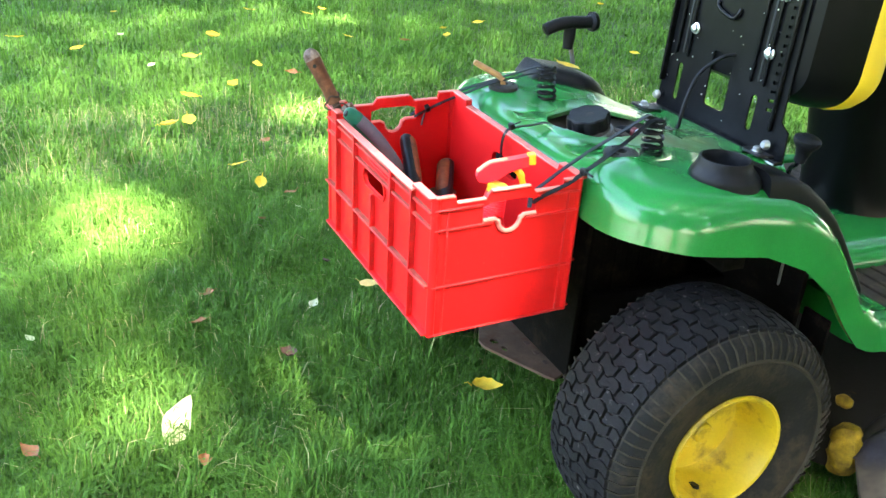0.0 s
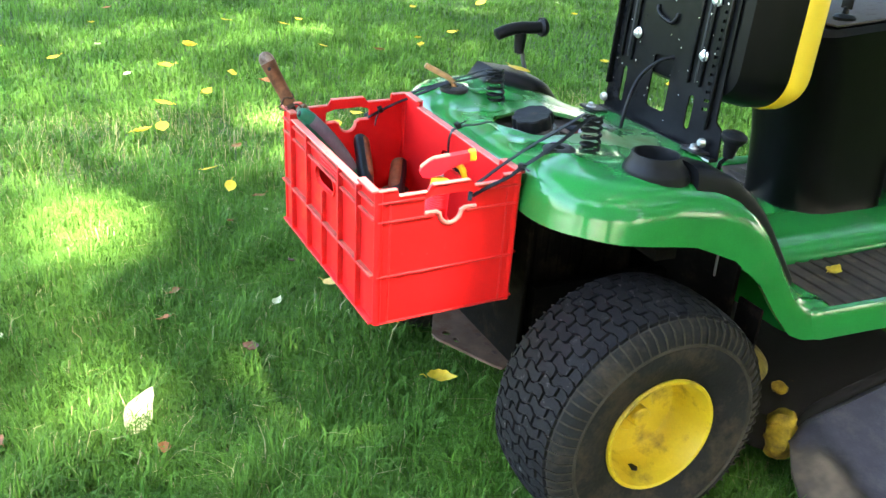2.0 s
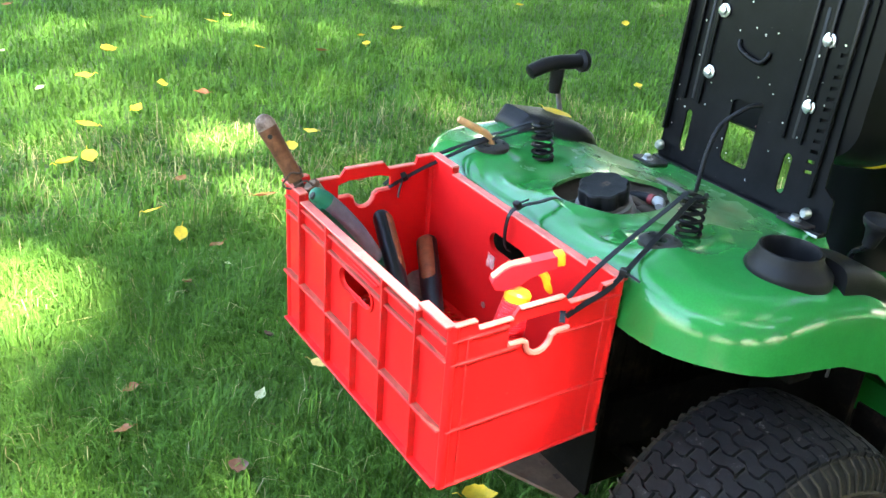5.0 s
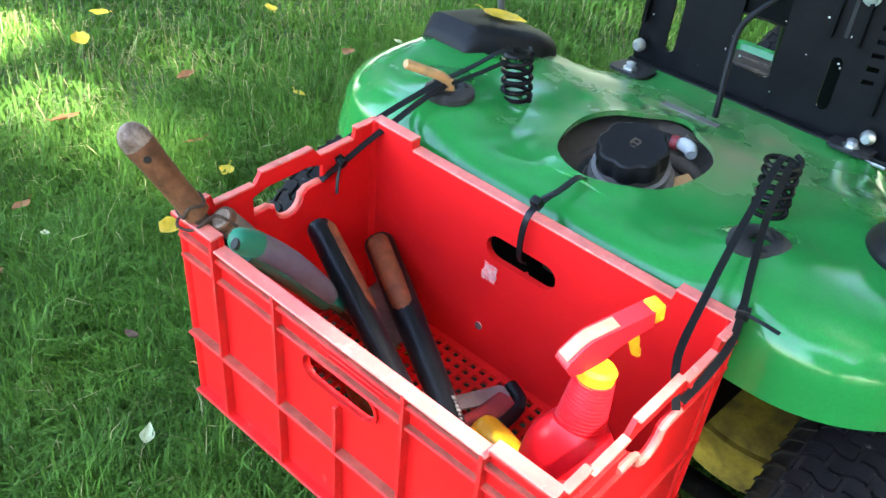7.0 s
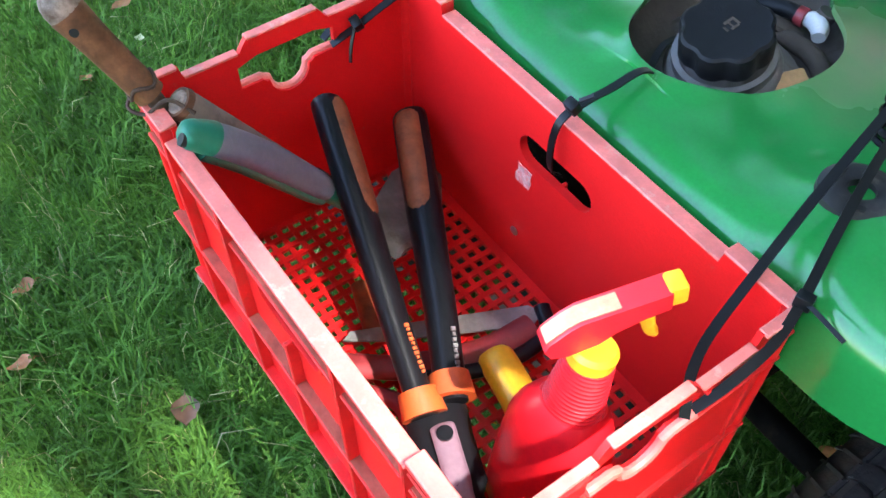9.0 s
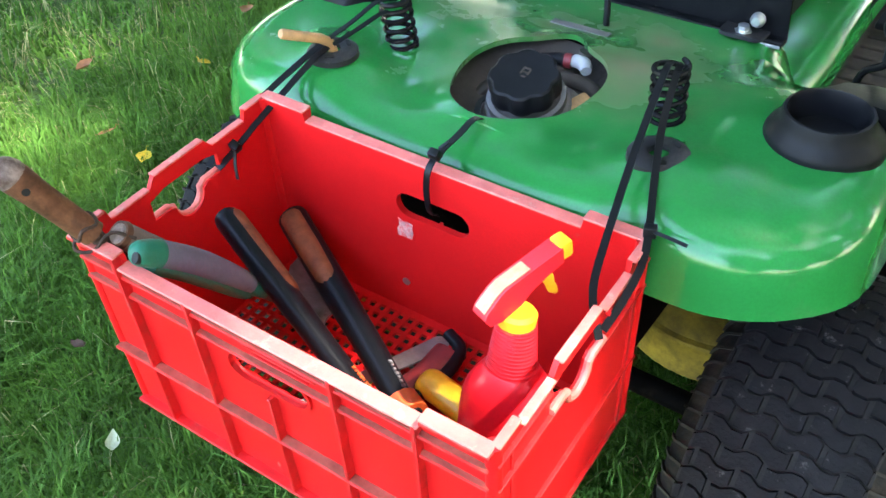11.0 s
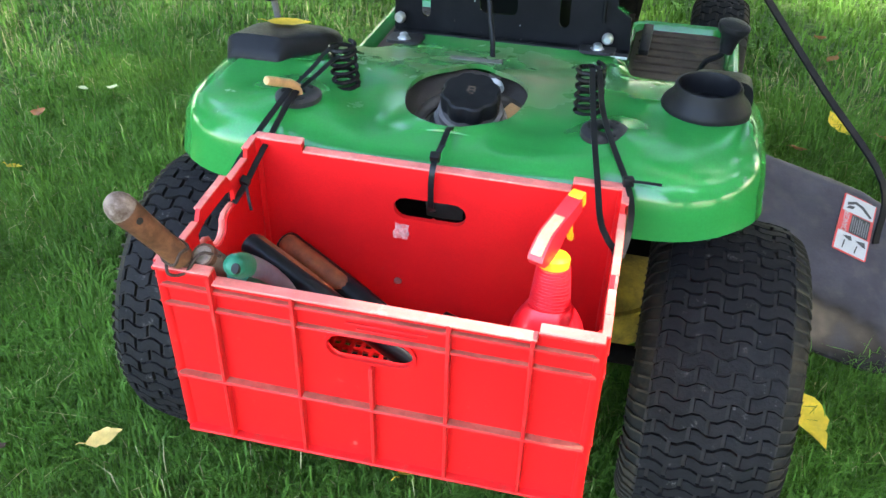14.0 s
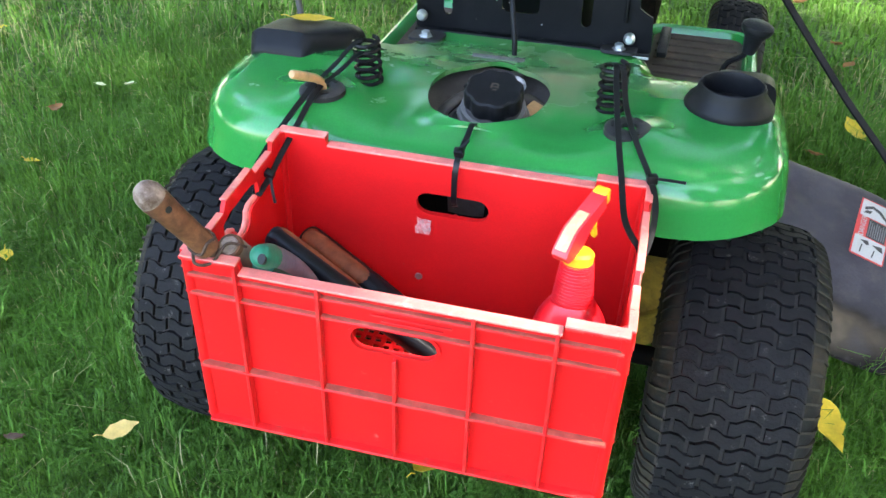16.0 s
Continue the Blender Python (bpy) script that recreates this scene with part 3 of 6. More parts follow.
def build_tank(tractor):
    tilt = Matrix.Translation((0.006, 0.001, 0.7095)) @ Matrix.Rotation(radians(15), 4, "X") @ Matrix.Rotation(radians(3), 4, "Y") @ Matrix.Translation((0, 0, -0.700))
    neck = part("tank_neck", lathe([(0.075, 0.636), (0.060, 0.648), (0.054, 0.655), (0.054, 0.668), (0.050, 0.674), (0.044, 0.676), (0.040, 0.680), (0.038, 0.700), (0.034, 0.700)], 40, tilt, False), M_NECK, tractor, "pale grey moulded filler neck")
    part("retaining_ring", lathe([(0.0475, 0.676), (0.0485, 0.681), (0.0475, 0.686), (0.042, 0.687), (0.040, 0.676)], 40, tilt, False), M_NECK, neck, "scuffed pale ring under the cap")
    bm = bmesh.new()
    add_lathe(bm, [(0.0, 0.56), (0.135, 0.56), (0.136, 0.640), (0.132, 0.672), (0.122, 0.679), (0.108, 0.674), (0.090, 0.664), (0.060, 0.658), (0.0, 0.658)], 48, Matrix.Translation((-0.010, 0.050, 0)))
    for v in bm.verts:
        v.co.z += 0.005 * math.sin(v.co.x * 38 + 0.6) * math.cos(v.co.y * 22) if v.co.z > 0.62 else 0.0
    part("fuel_tank", bm, M_TANK, tractor, "grimy grey plastic fuel tank under the deck opening")
    part("tank_strap", tube(smooth_path([(-0.095, 0.010, 0.640), (-0.070, 0.055, 0.668), (-0.030, 0.095, 0.676), (0.000, 0.125, 0.660)], 6), 0.010, 10, 0.6), M_TANK, tractor)
    bm = bmesh.new()
    segs = 144
    prof = [(0.86, 0.692), (0.97, 0.693), (1.0, 0.697), (1.0, 0.7140), (0.975, 0.7185), (0.91, 0.7205), (0.84, 0.7200), (0.30, 0.7190), (0.0, 0.7190)]
    rings = []
    for f, z in prof:
        ring = []
        for k in range(segs):
            a = 2 * math.pi * k / segs + 0.12
            rr = 0.0435 * (1 - 0.085 * (0.5 + 0.5 * math.cos(a * 8)) ** 1.7) if f > 0.8 else 0.0435
            ring.append(tilt @ Vector((f * rr * math.cos(a), f * rr * math.sin(a), z)))
        rings.append(ring)
    add_loft(bm, rings)
    cap = part("fuel_cap", bm, M_BLACK_PLASTIC, tractor, "black plastic fuel cap with scalloped rim")
    for x0, x1, y0, y1 in ((-0.006, -0.003, 0.000, 0.010), (-0.006, 0.004, 0.009, 0.0115), (0.003, 0.0055, 0.001, 0.009), (-0.004, 0.003, 0.003, 0.0045), (-0.002, 0.004, -0.004, -0.002)):
        part("moulded_mark", box(x0, x1, y0, y1, 0.7186, 0.7194, 0.0, tilt), M_MAT, cap)
    part("fuel_hose", tube(smooth_path([(-0.075, 0.118, 0.650), (-0.055, 0.120, 0.668), (-0.024, 0.126, 0.677), (-0.008, 0.128, 0.678)], 7), 0.0085, 10), M_BLACK_PLASTIC, tractor, "black rubber fuel hose")
    part("hose_clamp", tube([(-0.012, 0.127, 0.678), (-0.003, 0.129, 0.678)], 0.0098, 14), M_WORN_GRIP, tractor, "dark red hose clamp")
    valve = part("vent_valve", tube(smooth_path([(-0.003, 0.129, 0.678), (0.006, 0.130, 0.680), (0.018, 0.124, 0.681), (0.026, 0.114, 0.679)], 5), [0.007, 0.0090, 0.0095, 0.0090, 0.007], 12), M_WHITE_PLASTIC, tractor, "white plastic tank fitting")
    part("valve_collar", tube([(0.008, 0.136, 0.674), (0.012, 0.140, 0.690)], 0.010, 12), M_TANK, valve)
    part("vent_pipe", tube(smooth_path([(-0.030, 0.105, 0.658), (0.010, 0.108, 0.664), (0.046, 0.100, 0.664), (0.078, 0.072, 0.656)], 6), 0.0095, 10), M_MAT, tractor, "grimy grey vent pipe")
    part("debris", box(-0.013, 0.013, -0.017, 0.017, -0.0035, 0.0035, 0.0032, pose(0.059, 0.040, 0.680, 8, 14, -20)), M_STICK, tractor, "chip of wood lying on the tank")
    part("paper_tag", box(-0.005, 0.005, -0.032, 0.032, -0.0006, 0.0006, 0.0, pose(-0.104, 0.108, 0.657, 0, 35, -26)), M_TAG, tractor, "pale yellow paper tag")


def wheel_ring(bm, prof, segs=64):
    """Revolves (radius, x) about the wheel's own x axis."""
    rings = [[Vector((x, r * math.cos(2 * math.pi * k / segs), r * math.sin(2 * math.pi * k / segs))) for k in range(segs)] for r, x in prof]
    add_loft(bm, rings, True, False)


def build_wheel(tractor, name, label, cx, cy, R, half, rim_r, side, n_around):
    wheel = new(name)
    wheel.parent = tractor
    wheel.matrix_basis = pose(cx, cy, R - 0.004)
    wheel["label"] = label
    k = R / 0.262
    t = half / 0.13

    def crown(u):
        """Radius of the casing at u across the tread, -1 to 1."""
        return R - 0.007 * k - 0.011 * k * abs(u) ** 2.4

    prof = [(rim_r - 0.004, -0.105 * t), (0.150 * k, -0.122 * t), (0.190 * k, -0.130 * t), (0.214 * k, -0.128 * t), (0.231 * k, -0.119 * t)]
    band = [(crown(u), 0.102 * t * u) for u in (-1, -0.9, -0.7, -0.4, 0, 0.4, 0.7, 0.9, 1)]
    outer = [(0.231 * k, 0.119 * t), (0.214 * k, 0.127 * t), (0.207 * k, 0.1295 * t), (0.203 * k, 0.1315 * t), (0.200 * k, 0.1285 * t), (0.190 * k, 0.130 * t), (0.165 * k, 0.127 * t), (0.150 * k, 0.121 * t), (rim_r + 0.006, 0.112 * t), (rim_r - 0.004, 0.105 * t)]
    bm = bmesh.new()
    wheel_ring(bm, prof + band[:1], 80)
    wheel_ring(bm, band[-1:] + outer, 80)
    tyre = part("tyre", bm, M_SIDEWALL, wheel, "dusty black rubber turf tyre")
    bm = bmesh.new()
    wheel_ring(bm, [(rr * k, side * x * t) for rr, x in ((0.2085, 0.1282), (0.2068, 0.1300), (0.2035, 0.1320), (0.2005, 0.1300), (0.1985, 0.1282))], 80)
    part("sidewall_ridge", bm, M_RIB_DUST, tyre, "ridge brown with dust")
    bm = bmesh.new()
    wheel_ring(bm, band, 80)
    part("tread_base", bm, M_GROOVE, wheel, "dusty ground between the tread blocks")
    # tread blocks in staggered rows with bent edges
    bm = bmesh.new()
    span = 0.202 * t
    period = 0.050 * k
    pitch = 2 * math.pi / n_around
    amp = 0.0038 / R

    def wave(w):
        """The bent line that parts two rows of blocks."""
        f = (w / period * 2) % 2.0
        return amp * max(-1.0, min(1.0, 1.9 * (2 * abs(f - 1) - 1)))

    for i in range(n_around):
        phase = period * ((i * 0.5 + 0.012 * i) % 1.0)
        cuts = sorted([-span / 2, span / 2] + [w for w in (phase + period * q for q in range(-9, 10)) if -span / 2 + 0.006 < w < span / 2 - 0.006])
        for w0, w1 in zip(cuts, cuts[1:]):
            g = 0.0027
            kinks = [q * period / 8 for q in range(-40, 41) if q % 4 in (1, 3) and w0 + g + 0.002 < q * period / 8 < w1 - g - 0.002]
            ws = [w0 + g] + kinks + [w1 - g]
            lift = 0.0068 * k * (1 + 0.08 * math.sin(i * 12.9 + w0 * 400))
            ga = 0.0013 / R
            low = [(w, pitch * i + wave(w) + ga) for w in ws]
            high = [(w, pitch * (i + 1) + wave(w) - ga) for w in ws]
            ring = low + high[::-1]
            n = len(ring)
            bot = [bm.verts.new((w, (crown(w / (0.102 * t)) - 0.002) * math.cos(e), (crown(w / (0.102 * t)) - 0.002) * math.sin(e))) for w, e in ring]
            mw = (w0 + w1) / 2
            top = []
            for q, (w, e) in enumerate(ring):
                w2 = mw + (w - mw) * 0.97
                e2 = e + (0.0008 / R) * (1 if q < len(low) else -1)
                rr = crown(w / (0.102 * t)) + lift
                top.append(bm.verts.new((w2, rr * math.cos(e2), rr * math.sin(e2))))
            for q in range(len(ws) - 1):
                bm.faces.new((top[q], top[q + 1], top[n - 2 - q], top[n - 1 - q]))
            for q in range(n):
                bm.faces.new((bot[q], bot[(q + 1) % n], top[(q + 1) % n], top[q]))
    part("tread", bm, M_TYRE, wheel, "worn grey-black tread blocks", smooth=False)
    # thin moulded bars over both shoulders
    bm = bmesh.new()
    for s in (-1, 1):
        ribs = n_around
        for i in range(ribs):
            a = 2 * math.pi / ribs * (i + 0.2)
            da = 0.0020 * k / R
            pts = [(crown(1) + 0.0045, 0.1005), (0.2365 * k, 0.1215), (0.223 * k, 0.1285), (0.209 * k, 0.1325)]
            rows = []
            for rr, xx in pts:
                rows.append([bm.verts.new((s * xx * t, rr * math.cos(a + e), rr * math.sin(a + e))) for e in (-da, da)])
            inner = [bm.verts.new((s * (xx - 0.004) * t, (rr - 0.003) * math.cos(a), (rr - 0.003) * math.sin(a))) for rr, xx in pts]
            for q in range(3):
                bm.faces.new((rows[q][0], rows[q][1], rows[q + 1][1], rows[q + 1][0]))
                bm.faces.new((rows[q][0], rows[q + 1][0], inner[q + 1], inner[q]))
                bm.faces.new((rows[q][1], inner[q], inner[q + 1], rows[q + 1][1]))
    part("shoulder_ribs", bm, M_RIB_DUST, wheel, smooth=False)["kind"] = "stuff"
    bm = bmesh.new()
    q = rim_r / 0.118
    wheel_ring(bm, [(r * q, side * x * t) for r, x in ((0.112, -0.10), (0.117, -0.106), (0.117, 0.100), (0.1205, 0.113), (0.118, 0.1185), (0.112, 0.117), (0.109, 0.108), (0.106, 0.085), (0.101, 0.062), (0.098, 0.030), (0.092, 0.020), (0.070, 0.017), (0.045, 0.019), (0.041, 0.024), (0.020, 0.026), (0.001, 0.026))], 64)
    rim = part("rim", bm, M_RIM, wheel, "scuffed yellow steel rim")
    bm = bmesh.new()
    wheel_ring(bm, [(0.0205 * q, side * 0.020), (0.0205 * q, side * 0.047 * t), (0.017 * q, side * 0.051 * t), (0.001, side * 0.051 * t)], 24)
    part("hub_cap", bm, M_RIM, rim)
    for a, rr, xx, w in ((262, 0.1015, 0.066, 0.024), (80, 0.084, 0.0215, 0.014)):
        e = radians(a)
        m = Matrix.Translation((side * xx * t, rr * q * math.cos(e), rr * q * math.sin(e))) @ Matrix.Rotation(e, 4, "X") @ Matrix.Rotation(radians(90), 4, "Y")
        if xx > 0.05:
            m = Matrix.Translation((side * xx * t, rr * q * math.cos(e), rr * q * math.sin(e))) @ Matrix.Rotation(e - math.pi / 2, 4, "X") @ Matrix.Rotation(radians(side * 12), 4, "Y")
        bm = bmesh.new()
        add_plate(bm, stadium(0, 0, w * q, 0.012), [], 0.006, m)
        part("rim_slot", bm, M_HOLE_BLACK, rim, "black plate standing in for a shaded slot in the rim")
    return wheel


def build_console(tractor):
    # cup holder with its skirt
    cx, cy = 0.332, 0.068
    m = Matrix.Translation((cx, cy, 0))
    bm = bmesh.new()
    add_lathe(bm, [(0.062, 0.696), (0.063, 0.714), (0.060, 0.720), (0.0525, 0.729), (0.0475, 0.737), (0.0468, 0.744), (0.0455, 0.7470), (0.0425, 0.7475), (0.0412, 0.7445), (0.0398, 0.722), (0.037, 0.7145), (0.0, 0.7140)], 40, m)
    for v in bm.verts:
        if v.co.z < 0.73:
            v.co.y += 0.010 * (0.735 - v.co.z) / 0.04
    part("cup_holder", bm, M_BLACK_PLASTIC, tractor, "black plastic cup holder ring, empty")
    for side in (1, -1):
        bm = bmesh.new()
        rings = []
        ys = [0.120, 0.14, 0.18, 0.22, 0.26, 0.30, 0.33, 0.36, 0.39, 0.415] if side > 0 else [0.048, 0.056, 0.072, 0.093, 0.116, 0.15, 0.19, 0.22, 0.26, 0.30, 0.33, 0.36, 0.39]
        for i, y in enumerate(ys):
            base = curve_at(FALL, y) - 0.020
            if side > 0:
                lift = 0.050 - 0.014 * smoothstep(0.15, 0.32, y)
                x0, x1 = 0.285 + 0.06 * smoothstep(0.1, 0.3, y), 0.398 + 0.004 * smoothstep(0.1, 0.3, y)
            else:
                lift = 0.018 + 0.034 * smoothstep(0.040, 0.072, y) - 0.020 * smoothstep(0.16, 0.30, y)
                x0, x1 = 0.310 - 0.058 * smoothstep(0.04, 0.15, y) + 0.080 * smoothstep(0.17, 0.30, y), 0.404 - 0.012 * (1 - smoothstep(0.04, 0.08, y)) + 0.006
            ring = []
            for k in range(20):
                a = math.pi * k / 19
                c, s = math.cos(a), math.sin(a)
                ring.append(Vector((side * ((x0 + x1) / 2 + (x1 - x0) / 2 * math.copysign(abs(c) ** 0.45, c)), y, base + lift * s ** 0.40)))
            rings.append(ring)
        add_loft(bm, rings, True, True)
        part("side_console", bm, M_BLACK_PLASTIC, tractor, "black plastic fender console")
    # lever with mushroom knob
    bm = tube(smooth_path([(0.318, 0.235, 0.690), (0.326, 0.230, 0.712), (0.345, 0.222, 0.728), (0.352, 0.220, 0.742)], 5), 0.0045, 8)
    lever = part("deck_lift_lever", bm, M_BLACK_STEEL, tractor)
    m = Matrix.Translation((0.352, 0.220, 0.735)) @ Matrix.Rotation(radians(9), 4, "Y")
    part("knob", lathe([(0.0, 0.0), (0.010, 0.0), (0.0115, 0.010), (0.015, 0.026), (0.022, 0.034), (0.0245, 0.040), (0.024, 0.045), (0.017, 0.049), (0.0, 0.050)], 24, m), M_BLACK_PLASTIC, lever, "black mushroom knob")
    # t-handle lever on the other fender
    lever = part("t_handle_lever", tube([(-0.376, 0.205, 0.69), (-0.372, 0.172, 0.80)], 0.0055, 10), M_DULL_ROD, tractor)
    bm = bmesh.new()
    add_tube(bm, [(-0.372, 0.172, 0.764), (-0.372, 0.172, 0.785), (-0.372, 0.172, 0.815)], [0.012, 0.014, 0.015], 14)
    add_tube(bm, smooth_path([(-0.378, 0.106, 0.806), (-0.377, 0.118, 0.812), (-0.374, 0.145, 0.822), (-0.371, 0.175, 0.826), (-0.369, 0.205, 0.826), (-0.368, 0.222, 0.827), (-0.368, 0.226, 0.827), (-0.368, 0.238, 0.828)], 4),
             [0.010] + [0.0150] * 4 + [0.0150] * 16 + [0.018, 0.021, 0.022, 0.0235, 0.0235, 0.0235, 0.023, 0.020], 16)
    part("t_grip", bm, M_BLACK_PLASTIC, lever, "black plastic T-shaped grip")


def build_footrests(tractor):
    for side in (1, -1):
        bm = bmesh.new()
        rows = []
        shift = 0.0 if side > 0 else 0.055

        def inset(d):
            return round_rect(0.135 + d, 0.432 + shift - d, 0.44 + d, 1.24 - d, max(0.012, 0.07 - d), 6)

        for d, z in ((0.006, 0.326), (0.0, 0.322), (0.0, 0.372), (0.006, 0.388), (0.016, 0.393), (0.028, 0.390), (0.036, 0.378), (0.040, 0.366)):
            rows.append([Vector((side * x, y, z + 0.018 * smoothstep(0.60, 0.44, y) * smoothstep(0.034, 0.010, d))) for x, y in inset(d)])
        add_loft(bm, rows, True, True)
        rest = part("footrest", bm, M_GREEN, tractor, "green footrest tray with a raised rim")
        bm = bmesh.new()
        add_plate(bm, [(side * x, y) for x, y in round_rect(0.168, 0.402 + shift, 0.474, 1.206, 0.045, 6)], [], 0.008, Matrix.Translation((0, 0, 0.372)))
        foot_mat = part("foot_mat", bm, M_MAT, rest, "ribbed rubber foot mat brown with dried mud")
        for k in range(15):
            y = 0.535 + k * 0.045
            w = 0.09 if k in (0, 14) else 0.100
            part("mat_rib", box(side * (0.283 + shift / 2) - w, side * (0.283 + shift / 2) + w, y - 0.006, y + 0.006, 0.374, 0.3815, 0.002, None, 1), M_MAT, foot_mat)
    bm = bmesh.new()
    rows = []
    for y, hw, z in ((0.40, 0.20, 0.50), (0.50, 0.19, 0.455), (0.60, 0.185, 0.435), (0.80, 0.18, 0.43), (1.05, 0.17, 0.43), (1.26, 0.16, 0.42)):
        rows.append([Vector((x, y, zz)) for x, zz in ((-hw, 0.34), (-hw, z - 0.05), (-hw + 0.02, z - 0.015), (-hw + 0.05, z), (hw - 0.05, z), (hw - 0.02, z - 0.015), (hw, z - 0.05), (hw, 0.34))])
    add_loft(bm, rows)
    part("tunnel", bm, M_GREEN, tractor, "green centre tunnel between the footrests")
    part("pedal", box(0.19, 0.215, 0.98, 1.16, 0.395, 0.410, 0.005, Matrix.Translation((0, 0, 0.0))), M_BLACK_PLASTIC, tractor, "long black foot pedal")
    # steering pedestal
    bm = bmesh.new()
    rows = []
    for z, hx, y0, y1, r in ((0.41, 0.135, 0.80, 1.16, 0.11), (0.44, 0.130, 0.80, 1.16, 0.11), (0.60, 0.125, 0.78, 1.16, 0.10), (0.78, 0.135, 0.75, 1.17, 0.09), (0.86, 0.155, 0.72, 1.18, 0.07), (0.885, 0.160, 0.71, 1.19, 0.06), (0.900, 0.150, 0.72, 1.18, 0.06)):
        rows.append([Vector((x - 0.075, y - 0.02, z + 0.10 * (y - 0.7) * smoothstep(0.6, 0.88, z))) for x, y in round_rect(-hx, hx, y0, y1, r, 7)])
    add_loft(bm, rows)
    ped = part("steering_pedestal", bm, M_PEDESTAL, tractor, "large black plastic steering pedestal")
    part("dash_panel", box(-0.19, 0.07, 0.74, 1.15, 0.905, 0.912, 0.003, Matrix.Translation((0, 0.7, 0.9)) @ Matrix.Rotation(radians(5.7), 4, "X") @ Matrix.Translation((0, -0.7, -0.9))), M_TANK, ped, "grey dash panel")
    part("ignition_switch", lathe([(0.026, 0.905), (0.027, 0.922), (0.020, 0.928), (0.008, 0.930), (0.006, 0.945), (0.0, 0.946)], 24, Matrix.Translation((0.03, 0.80, 0.004))), M_BLACK_PLASTIC, ped)
    part("ignition_key", box(0.014, 0.046, 0.7975, 0.8025, 0.945, 0.972, 0.002), M_BLACK_PLASTIC, ped, "black ignition key left in the switch")


def build_seat(tractor):
    """The seat is tipped forward, so its steel base plate faces the back."""
    seat = new("tipped_seat")
    seat.parent = tractor
    seat["label"] = "seat tipped forward on its hinge"
    seat.matrix_basis = pose(-0.012, 0.338, 0.668, -2, 0, 0)
    up = Matrix(((1, 0, 0, 0), (0, 0, 1, 0), (0, 1, 0, 0), (0, 0, 0, 1)))
    hw = 0.195
    outline = [(-hw - 0.008, 0.0), (hw + 0.02, 0.0), (hw + 0.016, 0.06), (hw - 0.008, 0.075), (hw - 0.012, 0.42), (hw - 0.04, 0.47), (-hw + 0.01, 0.47), (-hw - 0.006, 0.42), (-hw - 0.004, 0.12), (-hw - 0.006, 0.06)]
    holes = [stadium_v(-0.145, 0.070, 0.016, 0.085), stadium_v(0.100, 0.070, 0.018, 0.075), round_rect(-0.048, 0.018, 0.045, 0.165, 0.010, 3)]
    for k in range(12):
        z = 0.085 + k * 0.0185
        holes.append([(0.138 + 0.0005 * k, z), (0.154 + 0.0005 * k, z + 0.002), (0.154 + 0.0005 * k, z + 0.0085), (0.138 + 0.0005 * k, z + 0.0065)])
    bm = bmesh.new()
    add_plate(bm, outline, holes, 0.004, up)
    plate = part("base_plate", bm, M_BLACK_STEEL, seat, "black steel seat base plate, scratched, with slots")
    for x in (-0.145, 0.100):
        for bar in ((x - 0.022, x - 0.016, -0.009, -0.002, 0.13, 0.40, 0.002), (x + 0.016, x + 0.022, -0.009, -0.002, 0.13, 0.40, 0.002)):
            part("stiffener", box(*bar), M_BLACK_STEEL, plate)
        part("groove", box(x - 0.003, x + 0.003, -0.0032, -0.0018, 0.135, 0.36, 0.0005), M_HOLE_BLACK, plate)
    part("flange", box(-hw - 0.006, hw + 0.02, -0.020, 0.004, -0.006, 0.004, 0.003), M_BLACK_STEEL, plate, "folded bottom flange")
    part("flange_edge", box(-hw - 0.004, hw + 0.018, -0.0225, -0.0195, -0.005, -0.001, 0.0008), M_ZINC, plate, "thin bright zinc-coloured strip along the flange")
    part("side_fold", box(0.163, 0.170, -0.012, -0.002, 0.05, 0.43, 0.003), M_BLACK_STEEL, plate)
    part("side_fold", box(-hw - 0.001, -hw + 0.006, -0.016, 0.0, 0.06, 0.43, 0.003), M_BLACK_STEEL, plate)
    g = random.Random(8)
    for _ in range(46):
        x, z, s = g.uniform(-0.19, 0.16), g.uniform(0.02, 0.40), g.uniform(0.0006, 0.0014)
        part("paint_chip", box(x - s, x + s, -0.0026, -0.0018, z - s, z + s * g.uniform(0.6, 2.0)), M_ZINC, plate)
    part("embossed_handle", tube(smooth_path([(-0.065, -0.003, 0.268), (-0.060, -0.006, 0.255), (-0.040, -0.008, 0.246), (-0.008, -0.008, 0.240), (0.004, -0.006, 0.250), (0.006, -0.003, 0.262)], 5), 0.0048, 10), M_BLACK_STEEL, plate)
    for x, z in ((-0.117, 0.195), (0.115, 0.196), (0.118, 0.310), (-0.115, 0.310)):
        m = Matrix.Translation((x, -0.004, z)) @ Matrix.Rotation(radians(90), 4, "X")
        part("flange_bolt", lathe([(0.0, 0), (0.0125, 0.0), (0.0125, 0.003), (0.009, 0.004), (0.0085, 0.009), (0.006, 0.0105), (0.0, 0.011)], 16, m), M_ZINC, plate, "zinc-plated flange bolt")
    # moulded pan and cushion
    bm = bmesh.new()
    rows = []
    for y, g in ((0.004, -0.045), (0.008, -0.022), (0.04, -0.008), (0.08, 0.0), (0.122, 0.002)):
        rows.append([Vector((x, y, z)) for x, z in round_rect(-0.235 - g, 0.235 + g, 0.098 - g, 0.56 + g, 0.085 + g, 8)])
    add_loft(bm, rows)
    part("seat_pan", bm, M_PEDESTAL, seat, "black moulded seat pan")
    bm = bmesh.new()
    rows = []
